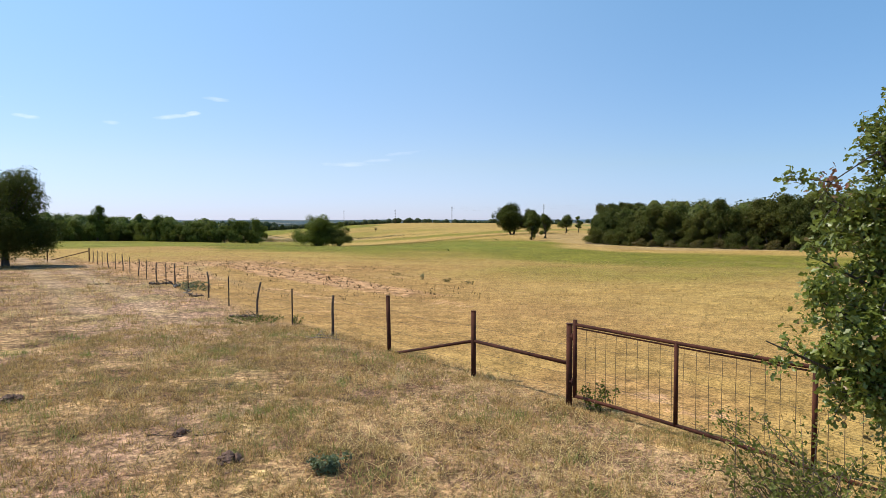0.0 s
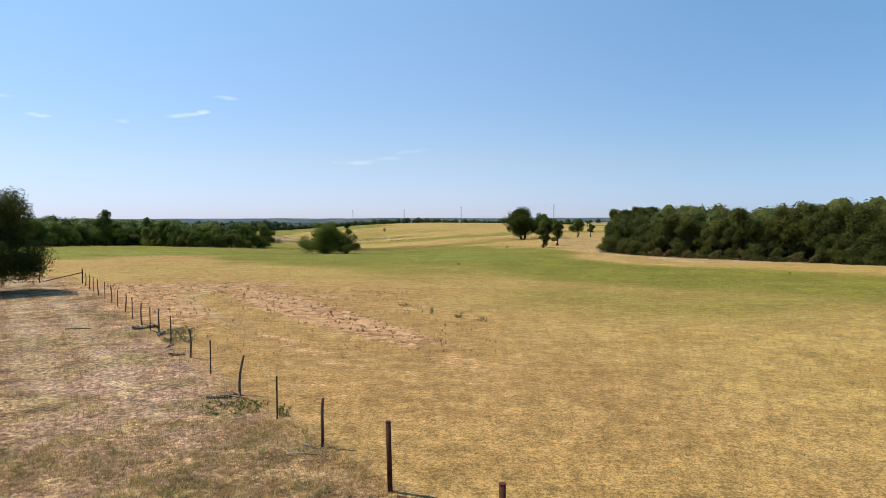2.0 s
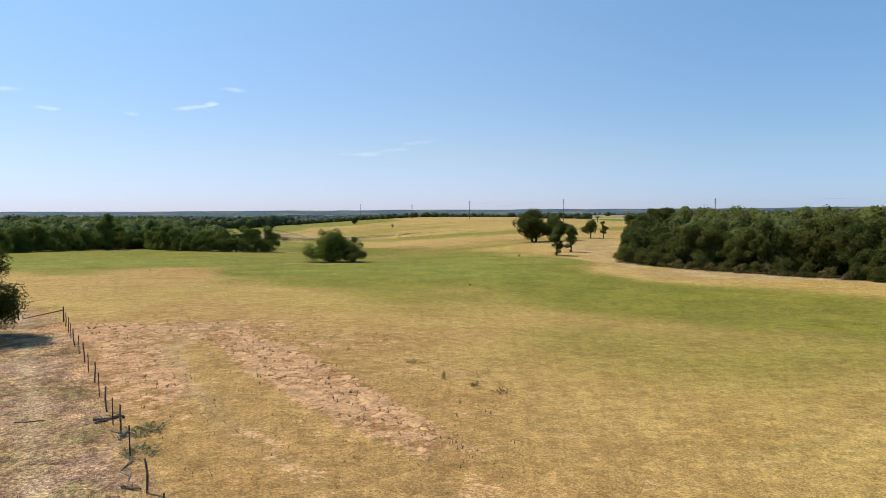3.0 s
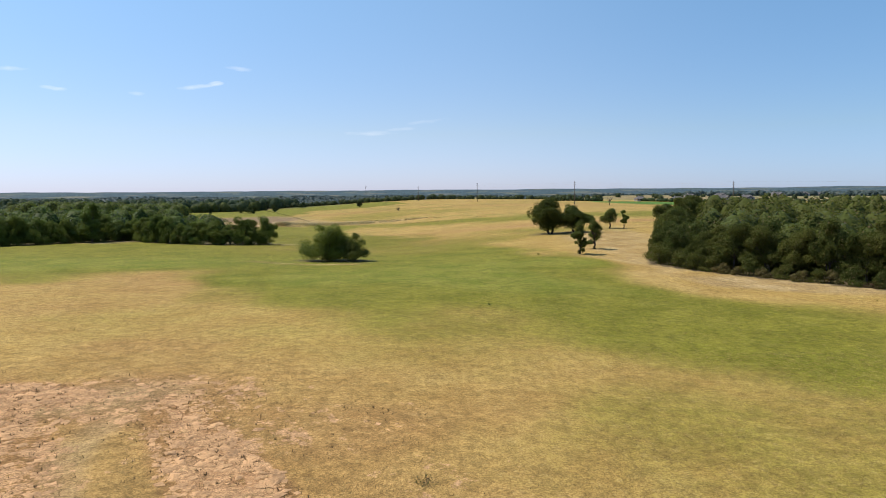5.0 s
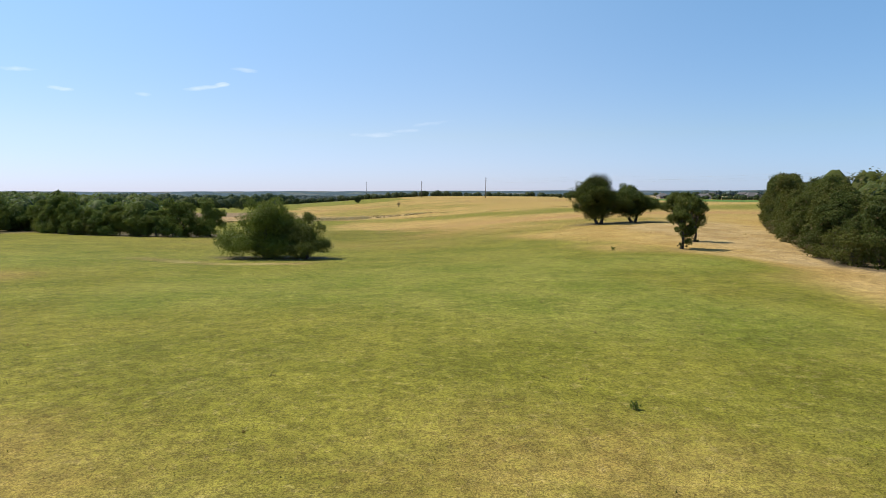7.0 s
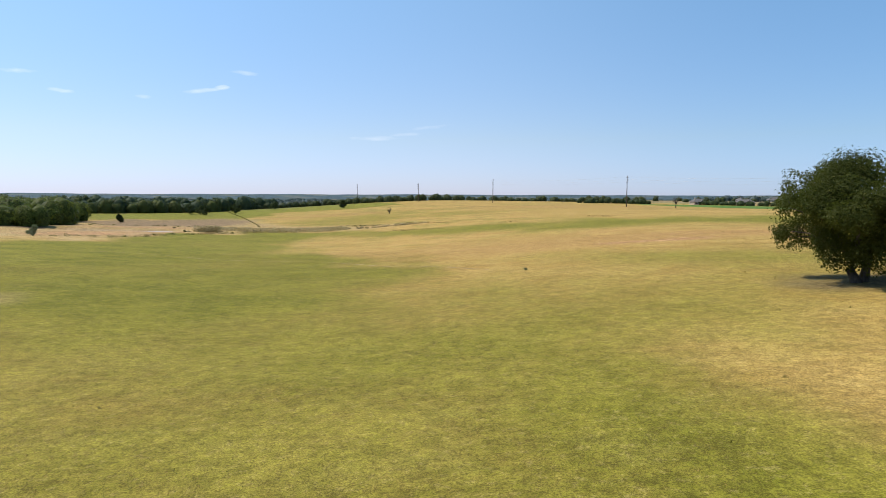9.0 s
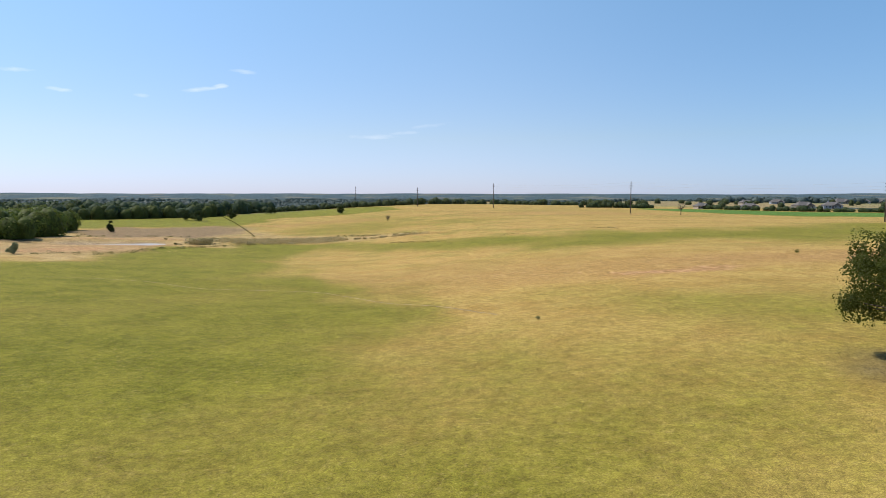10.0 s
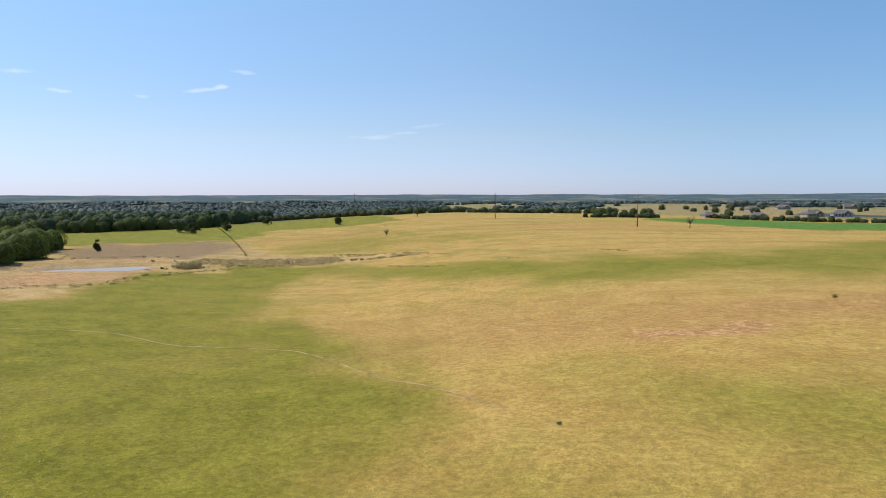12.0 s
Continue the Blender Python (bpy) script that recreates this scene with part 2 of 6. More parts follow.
def ground_material():
    """One land surface: rough dry pasture, mown hay field with green and golden sweeps, red bare soil, far woods and plough land."""
    k = Nodes("land")
    p = k.place()
    green, soil, rough_side, wood, pale, wet = (k.attr(a) for a in ("green", "soil", "pasture", "wood", "pale", "damp"))
    far = k.attr("far")
    n40 = k.noise(0.028, 4.0, p)
    n6 = k.noise(0.17, 5.0, p, 0.62)
    n1 = k.noise(0.9, 5.0, p, 0.65)
    n02 = k.noise(5.5, 4.0, p, 0.7)
    speck = k.noise(26.0, 3.0, p, 0.75)
    streak = k.noise(0.06, 4.0, k.place((0.45, 3.2, 1.0)), 0.62)
    # hay field
    hay = k.mix(k.span(n6, 0.3, 0.7), (0.312, 0.194, 0.053), (0.398, 0.264, 0.080))
    hay = k.mix(k.math("MULTIPLY", k.span(streak, 0.45, 0.7), 0.30), hay, (0.420, 0.250, 0.085))
    band = k.noise(1.0, 5.0, k.place((0.010, 0.085, 1.0)), 0.6)
    hay = k.mix(k.math("MULTIPLY", k.attr("upland"), k.span(band, 0.46, 0.60, 0.0, 0.75)), hay, (0.235, 0.185, 0.045))
    hay = k.mix(k.math("MULTIPLY", k.attr("upland"), k.span(band, 0.44, 0.34, 0.0, 0.6)), hay, (0.400, 0.235, 0.080))
    swath = k.noise(0.30, 4.0, k.place((0.75, 1.2, 1.0)), 0.65)
    hay = k.mix(k.math("MULTIPLY", k.span(swath, 0.50, 0.70), 0.16), hay, (0.255, 0.190, 0.050))
    hay = k.mix(k.math("MULTIPLY", k.span(swath, 0.46, 0.32), 0.14), hay, (0.480, 0.350, 0.130))
    grn = k.mix(k.span(n6, 0.32, 0.68), (0.128, 0.124, 0.012), (0.190, 0.168, 0.022))
    grn = k.mix(k.math("MULTIPLY", k.span(swath, 0.50, 0.70), 0.12), grn, (0.250, 0.205, 0.062))
    lush = k.mix(k.span(n6, 0.32, 0.68), (0.136, 0.152, 0.017), (0.198, 0.190, 0.032))
    grn = k.mix(k.span(green, 0.95, 1.45), grn, lush)
    grn = k.mix(k.span(green, 1.40, 1.62), grn, k.mix(k.span(n6, 0.3, 0.7), (0.062, 0.135, 0.020), (0.090, 0.165, 0.030)))
    g = k.math("ADD", green, k.math("MULTIPLY", k.math("SUBTRACT", n40, 0.5), 1.1))
    g = k.math("ADD", g, k.math("MULTIPLY", k.math("SUBTRACT", n6, 0.5), 0.55))
    g = k.math("ADD", g, k.math("MULTIPLY", k.math("SUBTRACT", streak, 0.5), 0.25))
    g = k.math("ADD", g, k.math("MULTIPLY", k.math("SUBTRACT", n1, 0.5), 0.35))
    g = k.math("ADD", g, k.math("MULTIPLY", k.math("SUBTRACT", n02, 0.5), 0.5))
    hay = k.mix(k.math("MULTIPLY", k.attr("rust"), 0.85), hay, k.mix(k.span(n1, 0.35, 0.65), (0.225, 0.112, 0.046), (0.360, 0.195, 0.076)))
    field = k.mix(k.span(g, -0.02, 0.98), hay, grn)
    # pasture
    past = k.mix(k.span(n1, 0.40, 0.60), (0.130, 0.070, 0.036), (0.330, 0.205, 0.098))
    past = k.mix(k.math("MULTIPLY", k.span(n6, 0.46, 0.58), 0.75), past, (0.320, 0.190, 0.125))
    past = k.mix(k.math("MULTIPLY", k.span(k.noise(0.37, 5.0, p, 0.65), 0.52, 0.64), 0.45), past, (0.170, 0.148, 0.050))
    past = k.mix(k.math("MULTIPLY", k.span(k.noise(0.55, 5.0, p, 0.7), 0.56, 0.66), 0.8), past, (0.430, 0.285, 0.120))
    past = k.mix(k.math("MULTIPLY", k.span(k.noise(1.7, 4.0, p, 0.7), 0.60, 0.68), 0.85), past, (0.075, 0.048, 0.034))
    col = k.mix(rough_side, field, past)
    # pale dry grass and bare red soil
    col = k.mix(k.math("MULTIPLY", pale, k.span(n1, 0.25, 0.6, 0.45, 1.0)), col, k.mix(k.span(n6, 0.4, 0.6), (0.290, 0.200, 0.105), (0.430, 0.315, 0.180)))
    earth = k.mix(k.span(n1, 0.3, 0.7), (0.290, 0.150, 0.066), (0.460, 0.270, 0.132))
    s = k.math("ADD", soil, k.math("MULTIPLY", k.math("SUBTRACT", n1, 0.5), 1.5))
    s = k.math("ADD", s, k.math("MULTIPLY", k.math("SUBTRACT", n02, 0.5), 0.9))
    s = k.math("ADD", s, k.math("MULTIPLY", k.math("SUBTRACT", n6, 0.5), 0.6))
    rows = k.noise(1.0, 4.0, k.along_fence((0.16, 0.85, 1.0)), 0.6)
    s = k.math("ADD", s, k.math("MULTIPLY", k.math("SUBTRACT", rows, 0.5), 1.1))
    s = k.math("MULTIPLY", k.span(s, 0.56, 0.68), k.math("MINIMUM", k.math("MULTIPLY", soil, 8.0), 1.0))
    col = k.mix(s, col, earth)
    col = k.mix(k.attr("fallow"), col, k.mix(k.span(n1, 0.3, 0.7), (0.165, 0.108, 0.055), (0.250, 0.170, 0.090)))
    col = k.mix(wet, col, (0.24, 0.20, 0.16))
    # woodland floor, and far country with distance haze painted into its colour
    forest = k.attr("forest")
    nf = k.noise(0.004, 5.0, k.place((1.0, 0.45, 1.0)), 0.65)
    fields = k.mix(k.span(nf, 0.42, 0.58), (0.240, 0.180, 0.086), (0.170, 0.162, 0.070))
    # far forest kept bluish in its base colour to imitate haze
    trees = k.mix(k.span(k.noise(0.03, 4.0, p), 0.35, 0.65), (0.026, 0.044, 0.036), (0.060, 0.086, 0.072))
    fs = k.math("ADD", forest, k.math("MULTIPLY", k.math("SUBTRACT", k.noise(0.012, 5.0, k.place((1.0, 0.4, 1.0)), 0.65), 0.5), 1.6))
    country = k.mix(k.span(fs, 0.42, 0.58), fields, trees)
    # blue haze mixed into the base colour, stronger on the farther hills
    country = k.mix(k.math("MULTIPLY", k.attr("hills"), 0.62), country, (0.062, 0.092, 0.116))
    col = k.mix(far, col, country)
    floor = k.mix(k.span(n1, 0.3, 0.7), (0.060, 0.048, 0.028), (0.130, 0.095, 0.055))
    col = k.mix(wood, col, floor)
    # fine grain
    grit = k.noise(13.0, 4.0, p, 0.75)
    fleck = k.math("MULTIPLY", k.span(k.noise(2.6, 6.0, p, 0.8), 0.55, 0.62), k.math("SUBTRACT", 0.42, k.math("MULTIPLY", far, 0.42)))
    col = k.mix(fleck, col, k.mix(0.5, col, (0.460, 0.340, 0.140)))
    lift = k.math("ADD", k.math("MULTIPLY", grit, 0.42), k.math("MULTIPLY", speck, 0.30))
    lift = k.math("ADD", lift, k.math("MULTIPLY", n02, 0.28))
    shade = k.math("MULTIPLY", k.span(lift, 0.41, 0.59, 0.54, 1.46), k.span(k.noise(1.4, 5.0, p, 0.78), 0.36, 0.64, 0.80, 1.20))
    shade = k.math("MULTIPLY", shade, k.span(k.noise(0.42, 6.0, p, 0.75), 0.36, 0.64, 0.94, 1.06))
    tuft = k.span(k.noise(7.0, 5.0, p, 0.75), 0.38, 0.62, 0.52, 1.48)
    shade = k.math("MULTIPLY", shade, k.math("ADD", 1.0, k.math("MULTIPLY", rough_side, k.math("SUBTRACT", tuft, 1.0))))
    grey = k.node("ShaderNodeCombineColor", Red=shade, Green=shade, Blue=shade).outputs[0]
    col = k.mix(1.0, col, grey, "MULTIPLY")
    h = k.math("ADD", k.math("MULTIPLY", grit, 0.5), k.math("MULTIPLY", n1, 0.5))
    h = k.math("ADD", h, k.math("MULTIPLY", speck, 0.3))
    return k.surface(col, 0.95, 0.0, k.bump(h, 0.7, 0.045), 0.1)


LAND = ground_material()
OAK_LEAF = leaf_material("oak_leaf", (0.034, 0.054, 0.011), (0.118, 0.140, 0.030), share=0.008)
BUSH_LEAF = leaf_material("mesquite_leaf", (0.040, 0.072, 0.011), (0.150, 0.200, 0.034), share=0.008)
WOOD_LEAF = leaf_material("woodland_leaf", (0.026, 0.039, 0.010), (0.108, 0.122, 0.030), (0.15, 0.11, 0.05), 0.05, gloss=0.08)
LEFT_LEAF = leaf_material("elm_leaf", (0.038, 0.066, 0.012), (0.138, 0.184, 0.036), (0.12, 0.13, 0.04), 0.04, gloss=0.1)
NEAR_LEAF = leaf_material("post_oak_leaf", (0.042, 0.080, 0.012), (0.190, 0.255, 0.044), (0.32, 0.20, 0.09), 0.03, 0.36, 0.5)
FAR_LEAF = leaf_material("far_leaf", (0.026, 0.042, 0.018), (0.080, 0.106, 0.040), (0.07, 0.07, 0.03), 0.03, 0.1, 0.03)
WEED_LEAF = leaf_material("weed_leaf", (0.105, 0.140, 0.075), (0.230, 0.270, 0.160), (0.2, 0.18, 0.08), 0.05, 0.25)
SCRUB_LEAF = leaf_material("scrub_leaf", (0.060, 0.056, 0.020), (0.165, 0.145, 0.055), (0.22, 0.15, 0.08), 0.15)
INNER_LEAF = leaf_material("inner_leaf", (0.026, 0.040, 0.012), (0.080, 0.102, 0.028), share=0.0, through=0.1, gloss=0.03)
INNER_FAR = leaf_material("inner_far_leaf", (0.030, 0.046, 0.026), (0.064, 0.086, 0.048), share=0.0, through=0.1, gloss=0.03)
BARK = bark_material("bark", (0.035, 0.026, 0.020), (0.105, 0.085, 0.066))
DEAD_WOOD = bark_material("weathered_wood", (0.085, 0.072, 0.060), (0.300, 0.265, 0.220), 14.0)
STAKE_WOOD = bark_material("stake_wood", (0.045, 0.030, 0.022), (0.140, 0.100, 0.075), 18.0)
RUST = rust_material("rusty_pipe")
TPOST = plain_material("dull_steel_post", (0.050, 0.040, 0.034), 0.65, 0.3, 0.4, 6.0)
WIRE = plain_material("rusty_wire", (0.120, 0.085, 0.060), 0.6, 0.4, 0.3, 30.0)
POLE = plain_material("pole_timber", (0.110, 0.090, 0.075), 0.85, 0.0, 0.3, 1.5)
DRY = grass_material("dry_grass", [(0.160, 0.084, 0.036), (0.345, 0.208, 0.080), (0.610, 0.430, 0.160), (0.310, 0.185, 0.085), (0.200, 0.175, 0.036), (0.690, 0.500, 0.200)])
OLIVE = grass_material("olive_grass", [(0.105, 0.084, 0.022), (0.225, 0.188, 0.044), (0.390, 0.290, 0.090), (0.165, 0.172, 0.030)])
FRESH = grass_material("fresh_grass", [(0.130, 0.190, 0.034), (0.215, 0.265, 0.058), (0.300, 0.290, 0.095)])
REGROWTH = grass_material("regrowth", [(0.094, 0.092, 0.010), (0.134, 0.124, 0.017), (0.195, 0.156, 0.032)])
DEAD_WEED = grass_material("dead_weed", [(0.110, 0.058, 0.024), (0.220, 0.125, 0.050), (0.380, 0.240, 0.105)])
DARK_WEED = grass_material("withered_weed", [(0.050, 0.032, 0.016), (0.100, 0.062, 0.028), (0.090, 0.078, 0.030)])
STRAW = grass_material("straw", [(0.460, 0.330, 0.135), (0.760, 0.590, 0.270), (0.620, 0.450, 0.200)])
HAY_AFIELD = grass_material("hay_regrowth", [(0.180, 0.112, 0.030), (0.245, 0.158, 0.042), (0.335, 0.222, 0.068), (0.180, 0.130, 0.027)])
HAY = grass_material("hay_stubble", [(0.230, 0.152, 0.054), (0.370, 0.255, 0.090), (0.500, 0.362, 0.138), (0.280, 0.212, 0.062)])
GREEN = grass_material("green_grass", [(0.080, 0.082, 0.011), (0.124, 0.120, 0.019), (0.190, 0.155, 0.038)])


# ---- the land ----
# spot heights: across, ahead, height
NEAR_SPOTS = [(0, 0, .25), (-.3, -8, .25), (.2, 9.2, .19), (-1.5, 11.8, .02), (-6.3, 18.5, -.16), (-9.7, 23.3, -.05),
              (-30.8, 53.3, -.5), (-16, 12, .1), (-36, 50, -.5), (12, 6, .3), (9, 20, -.2), (-2, 39.5, -.85), (3.75, 5.0, .07), (4.95, 3.6, -.06), (1.2, 7.9, .24)]
FIELD_SPOTS = [(8, 63.8, -1.05), (-1.8, 66, -.75), (1.4, 79, -.8), (12.6, 127.7, -.98), (27.9, 115, -1.2), (50, 85, -1.2),
               (-23, 131, -2.2), (-52, 180, -3.2), (22.4, 179.5, -.5), (-11, 172.7, -3.4), (1.9, 205.2, -3.05), (25.3, 218, -1.4)]
VALLEY_SPOTS = [(-95, 351, -7.8), (-52, 378, -8.2), (-157, 405, -6.5), (-170, 532, -7.3), (-86, 558, -2.6), (16, 564, 1.1),
                (84, 477, .2), (108, 468, -.4), (-39, 602, 1.5), (-96, 190, -2.6), (-75, 130, -1.6), (90, 200, -1.2)]
SPOTS = np.array(NEAR_SPOTS + FIELD_SPOTS + VALLEY_SPOTS)


def shrink(x, y):
    """The plan with far ground drawn closer, so that one smoothness suits near and far."""
    y = y + 8.0
    r = np.hypot(x, y) + 1e-6
    k = np.log1p(r / 25) / r
    return x * k, y * k


def spot_weights():
    u, v = shrink(SPOTS[:, 0], SPOTS[:, 1])
    n = len(u)
    a = np.ones((n + 1, n + 1))
    a[:n, :n] = -np.sqrt((u[:, None] - u) ** 2 + (v[:, None] - v) ** 2 + 0.09) + np.eye(n) * 0.01
    a[n, n] = 0
    return u, v, np.linalg.solve(a, np.append(SPOTS[:, 2], 0))


SPOT_U, SPOT_V, SPOT_W = spot_weights()


def smooth(v, lo, hi):
    t = np.clip((v - lo) / (hi - lo), 0, 1)
    return t * t * (3 - 2 * t)


def waves(x, y, size, seed):
    """Cheap smooth unevenness, about -1 to 1."""
    r = np.random.RandomState(seed)
    s = 0
    for _ in range(6):
        a, p, f = r.uniform(0, math.tau), r.uniform(0, math.tau), r.uniform(0.6, 1.6) / size
        s = s + np.sin((x * math.cos(a) + y * math.sin(a)) * f * math.tau + p)
    return s / 3.2


POND = (-129.5, 350.2, -7.75)   # middle, and level of the water


def land(x, y):
    """Height of the ground."""
    x, y = np.asarray(x, float), np.asarray(y, float)
    u, v = shrink(x, y)
    z = np.full(u.shape, SPOT_W[-1])
    for a, b, w in zip(SPOT_U, SPOT_V, SPOT_W):
        z = z - w * np.sqrt((u - a) ** 2 + (v - b) ** 2 + 0.09)
    d = np.hypot(x, y)
    near = 1 - smooth(d, 640, 900)
    plain = -12 + 2.0 * waves(x, y, 500, 3) + 12.5 * smooth(np.arctan2(x, y), 0.10, 0.24) * (1 - smooth(d, 1000, 2300))
    hills = 31 * smooth(d, 2500, 4500) * (1 + 0.10 * waves(x, y, 1500, 4) + 0.05 * waves(x, y, 420, 5))
    z = z * near + (plain + hills) * (1 - near)
    # the pond lies in a hollow
    a, b = (x - POND[0]) * 0.90 + (y - POND[1]) * 0.44, -(x - POND[0]) * 0.44 + (y - POND[1]) * 0.90
    bowl = np.exp(-((a / 25) ** 2 + (b / 10.5) ** 2) ** 2)
    z = z + (POND[2] - 0.9 - z) * bowl
    return z + 0.035 * waves(x, y, 9, 1) * smooth(d, 5, 20) + 0.04 * waves(x, y, 37, 2) * smooth(d, 60, 160)


def high(x, y):
    return float(land(np.array([x]), np.array([y]))[0])


FENCE_A, FENCE_B = Vector((-1.48, 11.79, 0)), Vector((-30.9, 53.4, 0))
FENCE_WAY = (FENCE_B - FENCE_A).normalized()


def beyond_fence(x, y):
    """Metres past the fence line, on the field's side."""
    return (x - FENCE_A.x) * FENCE_WAY.y - (y - FENCE_A.y) * FENCE_WAY.x


def spot(x, y, cx, cy, rx, ry, turn=0.0, edge=0.5):
    a = radians(turn)
    dx, dy = x - cx, y - cy
    p, q = dx * math.cos(a) + dy * math.sin(a), -dx * math.sin(a) + dy * math.cos(a)
    return 1 - smooth(np.hypot(p / rx, q / ry), 1 - edge, 1 + edge)


def in_polygon(x, y, pts):
    inside = np.zeros(x.shape, bool)
    for (x0, y0), (x1, y1) in zip(pts, pts[1:] + pts[:1]):
        cross = ((y0 > y) != (y1 > y)) & (x < (x1 - x0) * (y - y0) / (y1 - y0 + 1e-9) + x0)
        inside ^= cross
    return inside


RIGHT_WOOD = [(28, 116), (32, 109), (38.5, 100), (46, 92), (51, 86), (57, 77), (66, 66), (120, 60), (140, 130), (110, 190), (62, 196), (50, 172), (42, 153), (33, 130)]
LEFT_WOOD = [(-51, 180), (-60, 171), (-74, 173), (-88, 182), (-97, 178), (-110, 165), (-132, 150), (-180, 130), (-190, 240), (-120, 240), (-70, 215), (-55, 196)]
GROVE = [(-150, 345), (-160, 372), (-174, 404), (-186, 428), (-240, 440), (-270, 380), (-210, 320)]
COW_TRAIL = [(-82, 253), (-64, 253), (-51, 246), (-33, 243), (-24, 235), (-17, 226), (-10, 220), (-2, 210)]
FAR_WOOD = [(-188, 600), (-206, 585), (-250, 520), (-330, 470), (-520, 500), (-700, 800), (-400, 1000), (-190, 760), (-178, 660)]


MAIN_GREEN = [(-150, 118), (-100, 112), (-72, 105), (-52, 108), (-40, 108), (-27, 90), (-17, 76), (-3, 69), (6, 64), (12, 58), (20, 50), (24, 40), (32, 30), (60, 25), (60, 48), (40, 68), (31, 77),
              (24, 88), (20, 104), (17, 120), (12, 141), (6, 160), (-4, 178), (-8, 200), (-18, 235), (-30, 255), (-59, 307), (-50, 345), (-50, 368), (-84, 364), (-101, 338), (-98, 293),
              (-101, 280), (-112, 230), (-116, 205), (-122, 186), (-150, 172)]
BAND_GREEN = [(-50, 348), (-46, 372), (-12, 348), (23, 338), (72, 342), (149, 392), (220, 390), (130, 300), (83, 285), (57, 298), (16, 290), (-15, 318)]
CROP_GREEN = [(112, 586), (112, 545), (128, 520), (144, 492), (158, 462), (194, 450), (300, 420), (310, 480), (240, 520), (198, 542), (168, 580)]
VALLEY_GREEN = [(-128, 470), (-160, 466), (-190, 430), (-245, 515), (-205, 583), (-185, 600), (-172, 672), (-104, 650), (-60, 620), (-45, 560), (-85, 540), (-125, 545)]
RISE_GREEN = [(-92, 410), (-30, 400), (10, 415), (20, 440), (-44, 470), (-95, 475)]
BARE_VALLEY = [(-104, 281), (-101, 293), (-104, 338), (-86, 371), (-50, 376), (-20, 384), (-50, 395), (-90, 405), (-120, 466), (-154, 464), (-165, 400), (-165, 340), (-130, 285)]


FALLOW = [(-160, 385), (-174, 417), (-177, 439), (-159, 446), (-154, 464), (-130, 474), (-101, 415), (-114, 393), (-127, 383), (-142, 368)]


def soft_polygon(x, y, pts, edge):
    """1 well inside the outline, 0 well outside, smooth across its edge."""
    near = np.full(x.shape, 1e9)
    for (x0, y0), (x1, y1) in zip(pts, pts[1:] + pts[:1]):
        dx, dy = x1 - x0, y1 - y0
        f = np.clip(((x - x0) * dx + (y - y0) * dy) / (dx * dx + dy * dy), 0, 1)
        near = np.minimum(near, np.hypot(x - x0 - f * dx, y - y0 - f * dy))
    return smooth(np.where(in_polygon(x, y, pts), near, -near), -edge, edge)


